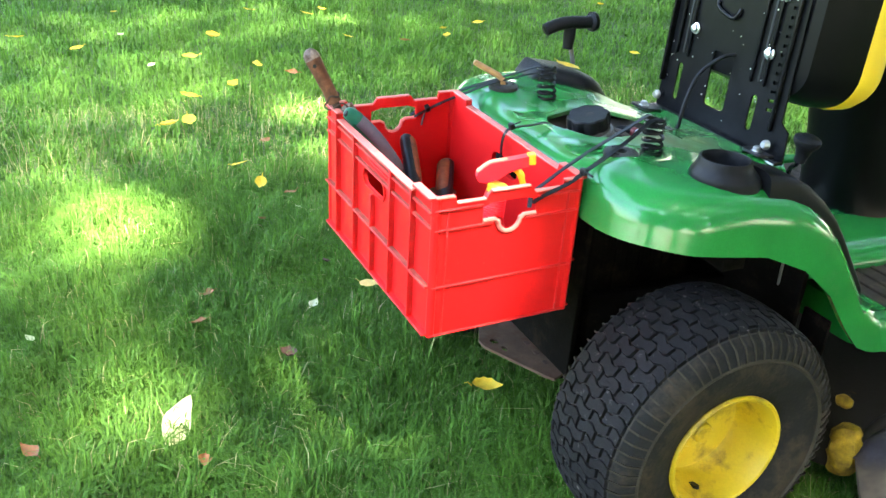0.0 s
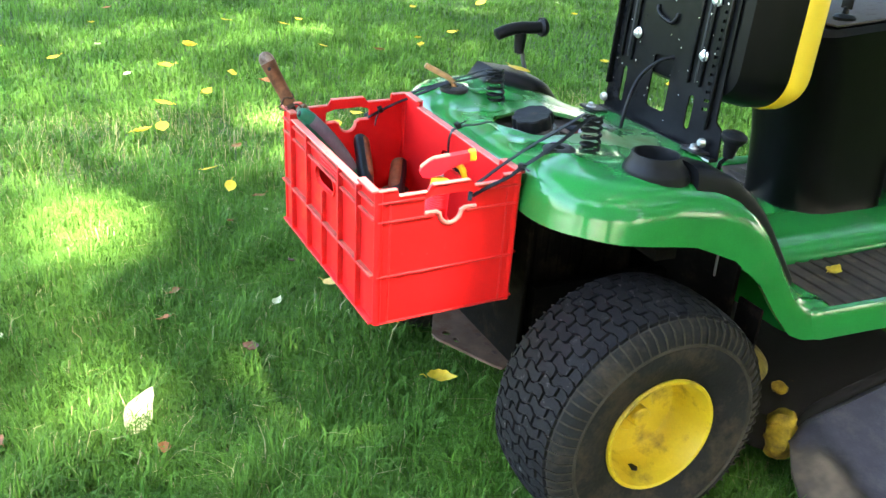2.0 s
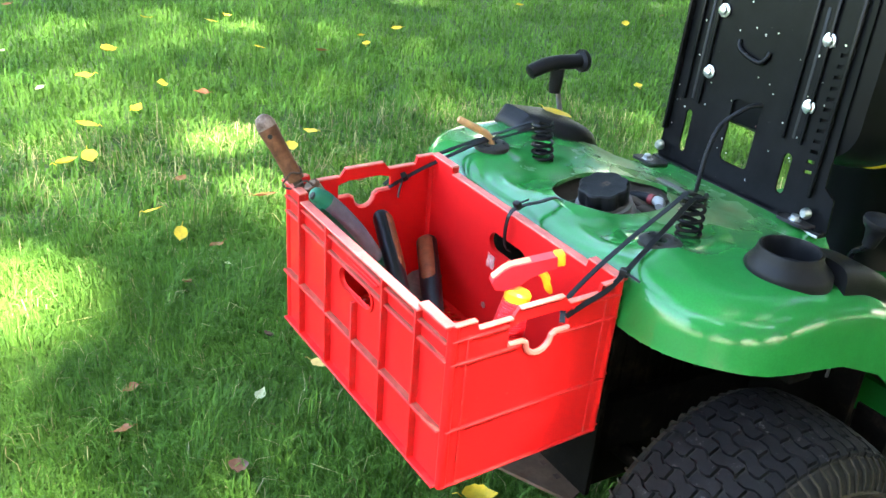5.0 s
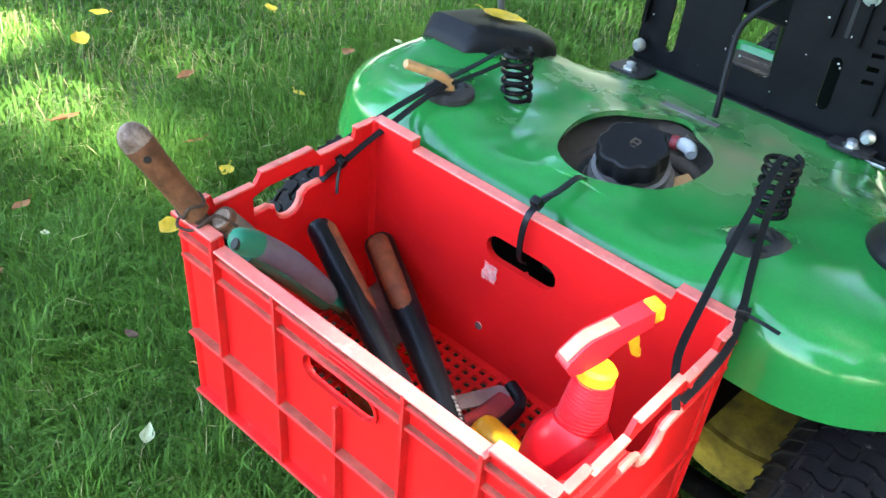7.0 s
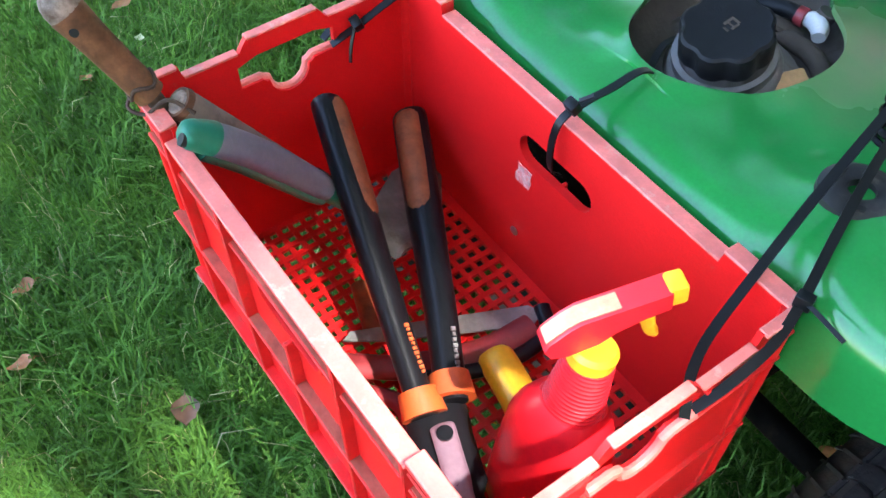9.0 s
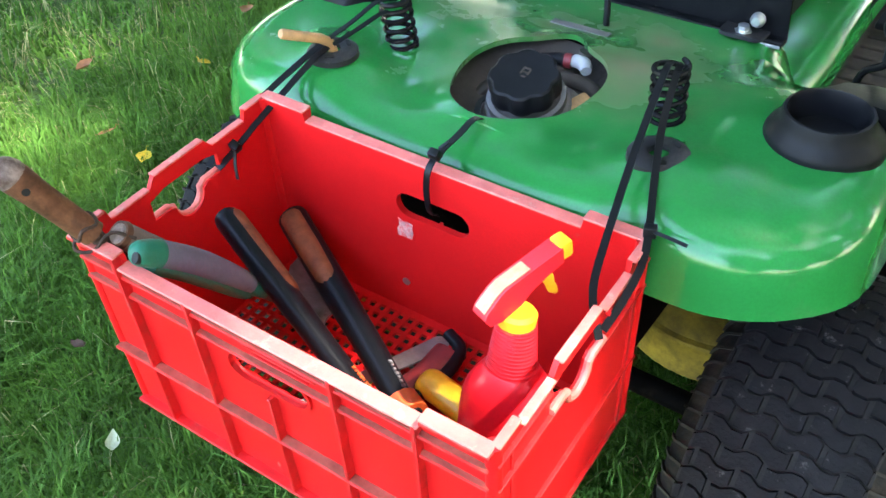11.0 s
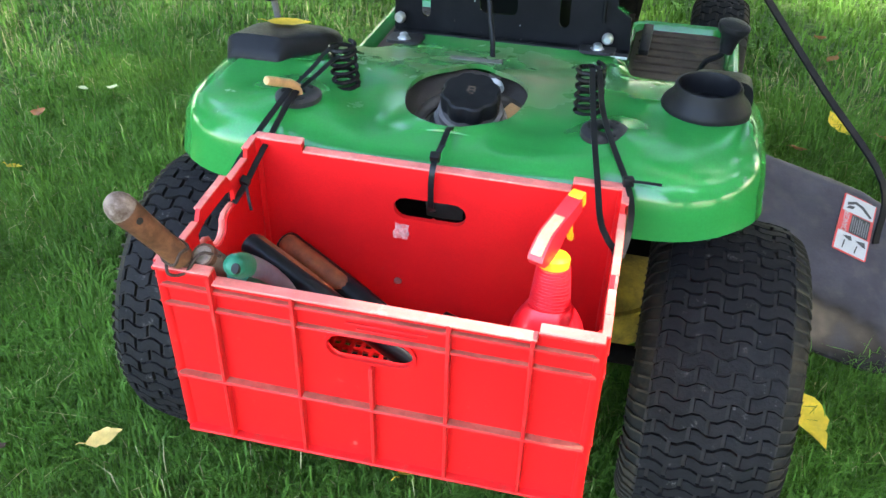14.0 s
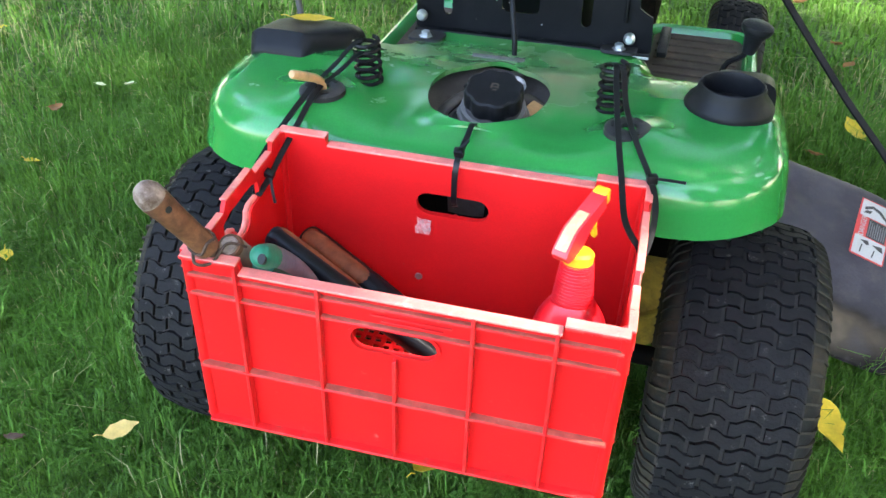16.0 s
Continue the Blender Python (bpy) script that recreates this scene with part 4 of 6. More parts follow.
    for y, g in ((0.122, 0.003), (0.128, 0.006), (0.160, 0.006), (0.184, -0.002), (0.198, -0.022), (0.203, -0.06)):
        rows.append([Vector((x, y, z)) for x, z in round_rect(-0.235 - g, 0.235 + g, 0.098 - g, 0.56 + g, 0.085 + g, 8)])
    add_loft(bm, rows)
    part("cushion", bm, M_VINYL, seat, "yellow vinyl seat cushion")
    bm = bmesh.new()
    add_box(bm, 0.172, 0.205, 0.010, 0.05, 0.20, 0.30, 0.008)
    part("seat_slide", bm, M_BLACK_STEEL, seat)
    # hinge brackets and cable
    for x, y in ((-0.178, 0.268), (0.150, 0.312)):
        bm = bmesh.new()
        add_plate(bm, round_rect(-0.030, 0.030, -0.024, 0.030, 0.012, 3), [], 0.005, Matrix.Translation((x, y + 0.01, 0.6745)) @ Matrix.Rotation(radians(-6), 4, "X"))
        hinge = part("hinge_bracket", bm, M_BUSHING, tractor, "small black steel hinge bracket")
        part("nut", lathe([(0.0, 0.676), (0.012, 0.676), (0.012, 0.679), (0.0078, 0.680), (0.0078, 0.6865), (0.005, 0.688), (0.0, 0.688)], 6, Matrix.Translation((x, y + 0.004, 0))), M_ZINC, hinge, "zinc-plated bolt and nut")
    for x in (-0.20, 0.165):
        part("hinge_bolt", lathe([(0.0, 0), (0.010, 0.0), (0.010, 0.006), (0.006, 0.012), (0.0, 0.012)], 12, Matrix.Translation((x, 0.325, 0.695)) @ Matrix.Rotation(radians(90), 4, "X")), M_ZINC, tractor, "zinc-plated bolt")
    bm = tube(smooth_path([(-0.014, 0.242, 0.666), (-0.017, 0.248, 0.700), (-0.026, 0.264, 0.745), (-0.034, 0.292, 0.790), (-0.010, 0.320, 0.828), (0.006, 0.345, 0.838)], 8), 0.0044, 8)
    part("seat_switch_cable", bm, M_BLACK_PLASTIC, tractor, "thin black corrugated cable")
    part("cable_slot", box(-0.078, 0.010, 0.199, 0.212, 0.6790, 0.6843, 0.0008, None, 1), M_NECK, tractor, "pale worn strip on the deck")


def stadium_v(cx, cy, w, h, n=6):
    return [(cx + (y - 0), cy + x) for x, y in stadium(0, 0, h, w, n)][::-1]


def build_springs(tractor):
    for x, y, z, lean in ((-0.189, 0.018, 0.694, -0.15), (0.170, 0.036, 0.692, -0.05)):
        pts = []
        turns, n = 6.2, 110
        for k in range(n + 1):
            f = k / n
            a = 2 * math.pi * turns * f
            h = 0.074 * (0.06 * f + 0.94 * (smoothstep(0, 1, f) * 0.45 + 0.55 * f))
            pts.append((x + 0.0185 * math.cos(a), y + 0.0185 * math.sin(a) + lean * h, z + 0.004 + h))
        part("seat_spring", tube(pts, 0.0033, 7), M_BLACK_STEEL, tractor, "black coil seat spring standing on the deck")
    for x, y, z in ((-0.228, -0.072, 0.7225), (0.204, -0.058, 0.7185)):
        bm = bmesh.new()
        add_lathe(bm, [(0.010, 0.002), (0.0105, 0.006), (0.014, 0.0075), (0.026, 0.006), (0.031, 0.003), (0.0315, -0.004), (0.010, -0.006), (0.010, 0.002)], 32, None, False)
        for v in bm.verts:
            v.co = Vector((v.co.x * 1.05, v.co.y * 0.95, v.co.z))
        bush = part("latch_plate", bm, M_BUSHING, tractor, "round dusty black plastic bushing in the deck", pose_m=pose(x, y, z, 4, 0, 25))
        for a in (35, 155, 275):
            e = radians(a)
            bm = bmesh.new()
            add_plate(bm, stadium(0, 0, 0.013, 0.0050), [], 0.0020, Matrix.Translation((0.0215 * math.cos(e), 0.0205 * math.sin(e), 0.0070)) @ Matrix.Rotation(e + math.pi / 2, 4, "Z"))
            part("bushing_slot", bm, M_HOLE_BLACK, bush)


def chute_top(x, y):
    """Height of the chute's slanting plate."""
    z = 0.173 - 0.266 * (max(x, 0.50) - 0.737) + 0.223 * (y - 0.70)
    return z - 0.05 * smoothstep(0.49, 0.455, x) - 0.075 * smoothstep(0.855, 0.89, x)


def build_chassis(tractor):
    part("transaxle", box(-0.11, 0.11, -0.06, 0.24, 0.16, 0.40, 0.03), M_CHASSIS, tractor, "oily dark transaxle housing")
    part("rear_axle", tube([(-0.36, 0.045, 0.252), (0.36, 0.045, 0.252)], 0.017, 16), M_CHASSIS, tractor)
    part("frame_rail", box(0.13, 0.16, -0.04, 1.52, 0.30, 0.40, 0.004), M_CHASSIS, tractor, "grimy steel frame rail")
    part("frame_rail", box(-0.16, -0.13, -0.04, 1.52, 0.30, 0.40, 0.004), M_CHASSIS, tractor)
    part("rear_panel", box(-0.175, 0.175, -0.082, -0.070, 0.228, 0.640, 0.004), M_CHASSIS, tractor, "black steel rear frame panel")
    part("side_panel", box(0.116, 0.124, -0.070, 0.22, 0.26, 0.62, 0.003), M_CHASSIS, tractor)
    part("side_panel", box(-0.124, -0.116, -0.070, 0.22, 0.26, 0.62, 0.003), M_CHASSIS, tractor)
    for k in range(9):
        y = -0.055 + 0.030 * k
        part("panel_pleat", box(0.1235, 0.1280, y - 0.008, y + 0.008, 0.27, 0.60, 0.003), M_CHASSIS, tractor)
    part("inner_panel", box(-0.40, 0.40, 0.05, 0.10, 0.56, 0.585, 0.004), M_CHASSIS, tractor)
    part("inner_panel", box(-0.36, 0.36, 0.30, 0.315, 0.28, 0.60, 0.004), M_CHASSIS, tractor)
    # near-black sheet added in the wheel arch to stand for its shade
    part("arch_shade_sheet", box(0.352, 0.420, 0.330, 0.338, 0.270, 0.425, 0.003), M_CHASSIS, tractor)
    bm = bmesh.new()
    add_plate(bm, [(-0.155, -0.072), (-0.170, -0.105), (-0.155, -0.116), (-0.012, -0.186), (0.012, -0.186), (0.155, -0.116), (0.170, -0.105), (0.155, -0.072)],
              [[(0.010 * math.cos(radians(a)), -0.155 + 0.010 * math.sin(radians(a))) for a in range(0, 360, 30)], [(0.035 + 0.010 * math.cos(radians(a)), -0.148 + 0.006 * math.sin(radians(a))) for a in range(0, 360, 30)]],
              0.006, Matrix.Translation((0, 0, 0.224)))
    part("hitch_plate", bm, M_HITCH, tractor, "worn scratched steel hitch plate with rust")
    for x in (0.03, 0.07, 0.11):
        part("rust_mark", box(x - 0.006, x + 0.006, -0.096, -0.086, 0.2272, 0.2285, 0.0), M_RUST, tractor)
    # parking hook that hangs under the fender
    bm = tube(smooth_path([(0.300, 0.305, 0.560), (0.302, 0.300, 0.520), (0.306, 0.296, 0.470), (0.300, 0.305, 0.450), (0.292, 0.316, 0.470), (0.296, 0.318, 0.520), (0.299, 0.322, 0.420), (0.300, 0.328, 0.36)], 7), 0.0028, 7)
    part("hook_rod", bm, M_DULL_ROD, tractor, "bent zinc-plated rod hanging under the fender")
    part("front_axle", tube([(-0.36, 1.46, 0.21), (0.36, 1.46, 0.21)], 0.028, 12), M_CHASSIS, tractor)
    part("engine_block", box(-0.17, 0.17, 1.24, 1.60, 0.36, 0.62, 0.03), M_CHASSIS, tractor, "dark engine block")
    part("steering_link", tube([(0.12, 1.20, 0.30), (0.30, 1.40, 0.26)], 0.010, 8), M_CHASSIS, tractor)
    # mower deck
    bm = bmesh.new()
    rows = []
    for g, z in ((0.0, 0.075), (0.0, 0.130), (0.012, 0.155), (0.040, 0.168), (0.080, 0.172)):
        rows.append([Vector((x, y, z)) for x, y in round_rect(-0.50 + g, 0.47 - g, 0.39 + g, 1.02 - g, 0.10 - g * 0.8, 8)])
    add_loft(bm, rows)
    deck = part("mower_deck", bm, M_DARKENED_YELLOW, tractor, "yellow steel mower deck, near-black brown over most of it")
    part("deck_lobe", lathe([(0.0, 0.204), (0.110, 0.202), (0.150, 0.194), (0.170, 0.178), (0.176, 0.171), (0.186, 0.169), (0.188, 0.164), (0.184, 0.160), (0.180, 0.085)], 48, Matrix.Translation((0.168, 0.416, 0))), M_DECK_YELLOW, deck, "rounded yellow back edge of the mower deck")
    bm = bmesh.new()
    add_tube(bm, smooth_path([(0.462, 0.436, 0.084), (0.462, 0.436, 0.110), (0.456, 0.436, 0.140), (0.450, 0.434, 0.160), (0.442, 0.430, 0.174)], 5), [0.030, 0.036, 0.038, 0.040, 0.036, 0.031, 0.033, 0.028, 0.020], 18, 0.9)
    add_tube(bm, smooth_path([(0.412, 0.426, 0.224), (0.428, 0.428, 0.230), (0.446, 0.430, 0.232)], 4), [0.010, 0.014, 0.013, 0.009], 10, 0.8)
    for v in bm.verts:
        v.co += Vector((noise.noise(v.co * 42), noise.noise(v.co * 42 + Vector((7, 0, 0))), noise.noise(v.co * 42 + Vector((0, 9, 0))))) * 0.010
    part("anti_scalp_bracket", bm, M_MUDDY_BRACKET, deck, "yellow wheel bracket lumpy with dried mud")
    # discharge chute
    bm = bmesh.new()
    rows = []
    xs = [0.455, 0.462, 0.475, 0.50, 0.56, 0.62, 0.68, 0.74, 0.80, 0.85, 0.880, 0.890]
    for k, x in enumerate(xs):
        y0 = 0.43 - 0.085 * smoothstep(0.46, 0.62, x) + 0.05 * smoothstep(0.74, 0.89, x)
        y1 = 0.835 - 0.05 * smoothstep(0.70, 0.89, x)
        ring = []
        for q in range(25):
            u = q / 24
            y = y0 + (y1 - y0) * u
            z = chute_top(x, y) - 0.030 * smoothstep(0.14, 0.0, u) - 0.012 * smoothstep(0.95, 1.0, u)
            z += 0.007 * math.exp(-(((u - 0.90) / 0.02) ** 2)) - 0.008 * math.exp(-(((u - 0.80) / 0.03) ** 2)) * smoothstep(0.70, 0.55, x)
            ring.append(Vector((x, y, z)))
        ring += [Vector((p.x - 0.002, p.y, p.z - 0.006)) for p in ring[::-1]]
        rows.append(ring)
    add_loft(bm, rows)
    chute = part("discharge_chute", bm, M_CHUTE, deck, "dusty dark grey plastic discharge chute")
    part("chute_hinge", tube(smooth_path([(0.468, 0.440, 0.120), (0.462, 0.52, 0.165), (0.458, 0.66, 0.200), (0.455, 0.81, 0.235)], 6), [0.012, 0.020, 0.018, 0.012], 12), M_DARKENED_YELLOW, chute, "mud-caked hinge")
    # warning label on the chute
    lab = thing("warning_label", "red and white printed warning label stuck on the chute", "label", LABEL_POSE)
    def patch(name, material, x0, x1, y0, y1, z, parent=lab, label=""):
        bm = bmesh.new()
        add_plate(bm, [(x0, y0), (x1, y0), (x1, y1), (x0, y1)], [], 0.0006, Matrix.Translation((0, 0, z)))
        return part(name, bm, material, parent, label, False)

    bm = bmesh.new()
    add_plate(bm, round_rect(-0.041, 0.041, -0.104, 0.104, 0.005, 2), [], 0.001, Matrix())
    part("backing", bm, M_LABEL_RED, lab, "", False)
    patch("white_field", M_WHITE, -0.037, 0.038, 0.040, 0.100, 0.0008)
    patch("white_field", M_WHITE, -0.037, 0.038, -0.100, -0.034, 0.0008)
    patch("text_field", M_PRINT_DARK, -0.012, 0.034, -0.030, 0.036, 0.0008, lab, "dark field of small print")
    for q in range(8):
        patch("text_bar", M_PRINT_GREY, -0.0095 + q * 0.0054, -0.0070 + q * 0.0054, -0.026, 0.030 - 0.004 * (q % 3), 0.0014)
    word = bpy.data.curves.new("warning_word", "FONT")
    word.body = "DANGER"
    word.size, word.align_x, word.align_y, word.extrude = 0.0185, "CENTER", "CENTER", 0.0002
    word.materials.append(M_WHITE)
    ob = new("warning_word", word)
    ob.parent = lab
    ob.matrix_basis = pose(-0.024, 0.004, 0.0010, 0, 0, 90)
    # plain arrow and angle shapes stand for the two drawings
    for pts in ([(-0.028, 0.062), (-0.010, 0.076), (0.006, 0.070), (0.030, 0.046), (0.034, 0.052), (0.010, 0.078), (-0.010, 0.086), (-0.030, 0.072)], [(-0.030, 0.050), (-0.014, 0.054), (-0.010, 0.066), (-0.024, 0.062)],
                [(-0.022, -0.048), (-0.004, -0.042), (0.000, -0.054), (-0.006, -0.058)], [(0.008, -0.050), (0.030, -0.044), (0.034, -0.062), (0.026, -0.060)], [(-0.020, -0.090), (-0.017, -0.090), (-0.015, -0.062), (-0.018, -0.062)], [(0.010, -0.092), (0.013, -0.092), (0.016, -0.066), (0.013, -0.066)]):
        bm = bmesh.new()
        add_plate(bm, pts, [], 0.0006, Matrix.Translation((0, 0, 0.0014)))
        part("pictogram", bm, M_PRINT_DARK, lab, "plain black warning shape", False)


LABEL_AXES = Vector((0.973, -0.13, -0.30)).normalized(), Vector((0.25, -0.21, 0.94)).normalized()
LABEL_SIDE = LABEL_AXES[1].cross(LABEL_AXES[0]).normalized()
LABEL_POSE = Matrix.Translation((0.716, 0.689, 0.1783)) @ Matrix((LABEL_SIDE.cross(LABEL_AXES[1]), LABEL_SIDE, LABEL_AXES[1])).transposed().to_4x4() @ Matrix.Diagonal((0.92, 0.92, 1, 1))


def build_tractor():
    tractor = thing("lawn_tractor", "green and black riding lawn tractor with yellow wheels, seat tipped forward", "lawn tractor", pose(0, 0, 0))
    build_fender_deck(tractor)
    build_tank(tractor)
    build_wheel(tractor, "rear_wheel", "rear wheel with turf tyre and yellow rim", 0.409, 0.045, 0.2575, 0.119, 0.118, 1, 72)
    build_wheel(tractor, "rear_wheel", "rear wheel with turf tyre and yellow rim", -0.441, 0.045, 0.2575, 0.119, 0.118, -1, 72)
    build_wheel(tractor, "front_wheel", "smaller front wheel with turf tyre", 0.385, 1.46, 0.195, 0.078, 0.085, 1, 42)
    build_wheel(tractor, "front_wheel", "smaller front wheel with turf tyre", -0.385, 1.46, 0.195, 0.078, 0.085, -1, 42)
    build_console(tractor)
    build_footrests(tractor)
    build_seat(tractor)
    build_springs(tractor)
    build_chassis(tractor)


# ---- the crate and what it holds ----
CRATE = pose(-0.0025, -0.304, 0.4380, 1.9, 1.5, 2.0)
CL, CW, CH = 0.496, 0.282, 0.264      # outer length, width, height


LOW = 0.0125      # how far the rim lies under the raised corners


def side_outline(half_top, half_bot):
    """Outline of an end wall: raised corners, a raised grip bar in the middle."""
    h, low = CH, CH - LOW
    return [(-half_bot, 0.0), (half_bot, 0.0), (half_top, h), (half_top - 0.036, h), (half_top - 0.039, low), (0.046, low), (0.042, low + 0.006), (0.037, h), (-0.037, h), (-0.042, low + 0.006),
            (-0.046, low), (-half_top + 0.039, low), (-half_top + 0.036, h), (-half_top, h)]


def grip_hole():
    top, bot = CH - 0.022, CH - 0.053
    out = [(-0.051, top - 0.006), (-0.051, bot), (-0.028, bot), (-0.025, bot - 0.003)]
    out += [(0.0215 * math.cos(radians(q)), bot - 0.004 + 0.022 * math.sin(radians(q))) for q in range(180, 361, 20)]
    out += [(0.025, bot - 0.003), (0.028, bot), (0.051, bot), (0.051, top - 0.006), (0.030, top), (-0.030, top)]
    return out


def build_crate():
    crate = thing("plastic_crate", "bright red dusty plastic crate tied behind the tractor with cable ties", "crate", CRATE)
    tl, tw = CL / 2, CW / 2
    bl, bw = tl - 0.001, tw - 0.002
    th = 0.0055

    def long_outline():
        low = CH - LOW
        return [(-bl, 0.0), (bl, 0.0), (tl, CH), (tl - 0.067, CH), (tl - 0.069, low), (-tl + 0.069, low), (-tl + 0.067, CH), (-tl, CH)]

    tilt = math.atan2(tw - bw, CH)
    for s, name in ((-1, "near_wall"), (1, "far_wall")):
        bm = bmesh.new()
        # u along x, v up the slightly leaning wall
        m = Matrix.Translation((0, s * (bw - th / 2), 0)) @ Matrix(((1, 0, 0, 0), (0, s * math.sin(tilt), -s * math.cos(tilt), 0), (0, math.cos(tilt), math.sin(tilt), 0), (0, 0, 0, 1)))
        add_plate(bm, long_outline(), [stadium(-0.004, 0.186, 0.100, 0.034, 8)], th, m)
        bmesh.ops.bevel(bm, geom=[e for e in bm.edges if len(e.link_faces) == 2 and e.calc_face_angle(0) > 0.8], offset=0.0012, segments=2, affect="EDGES")
        wall = part("long_wall", bm, M_RED, crate)
        bm = bmesh.new()
        # moulded ribs on the outer face
        mm = m @ Matrix.Rotation(radians(180), 4, "Y")
        d0, d1 = th / 2 - 0.001, th / 2 + 0.0105
        for u in (-0.1745, -0.0855, 0.0015, 0.0885, 0.1835):
            add_box(bm, u - 0.0022, u + 0.0022, 0.004, (0.166 if u == 0.0015 else CH - LOW) if abs(u) < 0.18 else CH - 0.001, d0, d1, 0.0010, mm, 1)
        for v, w in ((0.0035, 0.0022), (0.098, 0.0020), (0.208, 0.0018), (0.235, 0.0020)):
            half = bl + (tl - bl) * v / CH
            add_box(bm, -half + 0.004, half - 0.004, v - w, v + w, d0, (d1 - 0.004 if v > 0.2 else d1) + 0.0006, 0.0010, mm, 1)
        for a, b in ((-tl, -tl + 0.067), (tl - 0.067, tl)):
            add_box(bm, a, b, CH - 0.005, CH, d0, d1, 0.0012, mm, 1)
        part("rib_grid", bm, M_RIB, wall, "moulded stiffening ribs holding dirt")
        for v, w, out in ((0.098, 0.0020, d1), (0.208, 0.0018, d1 - 0.004), (0.235, 0.0020, d1 - 0.004)):
            part("dried_dirt", box(-tl + 0.006, tl - 0.006, v + w - 0.0003, v + w + 0.0007, d0, out - 0.0012, 0.0003, mm, 1), M_LEDGE, wall, "brown dirt lying along a rib")
        bm = bmesh.new()
        for x0, x1, v in ((-tl + 0.001, -tl + 0.068, CH), (-tl + 0.069, tl - 0.069, CH - LOW), (tl - 0.068, tl - 0.001, CH)):
            add_box(bm, x0, x1, v - 0.0025, v + 0.0008, -th / 2 - 0.0004, d1 - 0.0008, 0.0009, mm, 1)
        part("worn_rim", bm, M_RIM_WORN_GLARE, wall, "rim pale along the top from wear and painted glare")
        bm = bmesh.new()
        ring = stadium(-0.004, 0.186, 0.100, 0.034, 8)
        outer = stadium(-0.004, 0.186, 0.108, 0.042, 8)
        add_plate(bm, outer, [ring[::-1]], 0.0040, mm @ Matrix.Translation((0.008, 0, d0 + 0.002)))
        part("slot_collar", bm, M_RED, wall)
        for u0, u1, v in ((-0.062, 0.030, 0.2235), (-0.052, 0.018, 0.2165)):
            part("card_rail", box(u0, u1, v - 0.0009, v + 0.0009, d0, d0 + 0.0042, 0.0004, mm, 1), M_RIB, wall)
    tilt = math.atan2(tl - bl, CH)
    for s in (-1, 1):
        bm = bmesh.new()
        m = Matrix.Translation((s * (bl - th / 2), 0, 0)) @ Matrix(((0, s * math.sin(tilt), -s * math.cos(tilt), 0), (1, 0, 0, 0), (0, math.cos(tilt), math.sin(tilt), 0), (0, 0, 0, 1)))
        add_plate(bm, side_outline(tw - 0.001, bw - 0.001), [grip_hole()], th, m)
        wall = part("end_wall", bm, M_RED, crate)
        bm = bmesh.new()
        mm = m @ Matrix.Rotation(radians(180), 4, "Y")
        d0, d1 = th / 2 - 0.001, th / 2 + 0.0045
        for v in (0.003, 0.098, 0.205):
            half = bw + (tw - bw) * v / CH
            for a, b in ((-half, -0.032), (0.032, half)) if v > 0.2 else ((-half, half),):
                add_box(bm, a, b, v - 0.0018, v + 0.0018, d0, d1, 0.0009, mm, 1)
        for a, b in ((-0.141, -0.052), (0.052, 0.141)):
            add_box(bm, a, b, CH - 0.0250, CH - 0.0215, d0, d1, 0.0009, mm, 1)
        for u in (-0.116, 0.116):
            add_box(bm, u - 0.0015, u + 0.0015, 0.004, CH - 0.02, d0, d1 - 0.002, 0.0007, mm, 1)
        part("rib_grid", bm, M_RIB, wall, "moulded stiffening ribs holding dirt")
        bm = bmesh.new()
        for u0, u1, v in ((-tw + 0.002, -tw + 0.036, CH), (-tw + 0.040, -0.047, CH - LOW), (-0.037, 0.037, CH), (0.047, tw - 0.040, CH - LOW), (tw - 0.036, tw - 0.002, CH)):
            add_box(bm, u0, u1, v - 0.0025, v + 0.0008, -th / 2 - 0.0004, d1 - 0.001, 0.0009, mm, 1)
        part("worn_rim", bm, M_RIM_WORN_GLARE, wall, "rim pale along the top from wear and painted glare")
        bm = bmesh.new()
        lip = [p for p in grip_hole() if p[1] < CH - 0.045]
        add_tube(bm, [m @ Vector((u, v, -0.004)) for u, v in lip], 0.0042, 8)
        part("grip_lip", bm, M_RIM_WORN_GLARE, wall, "worn lip of the grip opening, pale with painted glare too")
    # rounded corner posts
    for sx in (-1, 1):
        for sy in (-1, 1):
            bm = bmesh.new()
            add_tube(bm, [(sx * (bl - 0.004), sy * (bw - 0.004), 0.0), (sx * (tl - 0.004), sy * (tw - 0.004), CH - 0.0005)], 0.0075, 12)
            part("corner_post", bm, M_RED, crate)
    # perforated floor
    bm = bmesh.new()
    pitch = 0.0148
    nx, ny = int((2 * bl - 0.02) / pitch), int((2 * bw - 0.02) / pitch)
    for i in range(nx + 1):
        x = -nx * pitch / 2 + i * pitch
        add_box(bm, x - 0.0031, x + 0.0031, -bw + 0.004, bw - 0.004, 0.004, 0.0085)
    for j in range(ny + 1):
        y = -ny * pitch / 2 + j * pitch
        add_box(bm, -bl + 0.004, bl - 0.004, y - 0.0031, y + 0.0031, 0.0035, 0.0080)
    add_box(bm, -bl + 0.002, bl - 0.002, -bw + 0.002, -bw + 0.016, 0.003, 0.009)
    add_box(bm, -bl + 0.002, bl - 0.002, bw - 0.016, bw - 0.002, 0.003, 0.009)
    part("perforated_floor", bm, M_RED, crate, "red floor grid full of small square holes", False)["kind"] = "stuff"
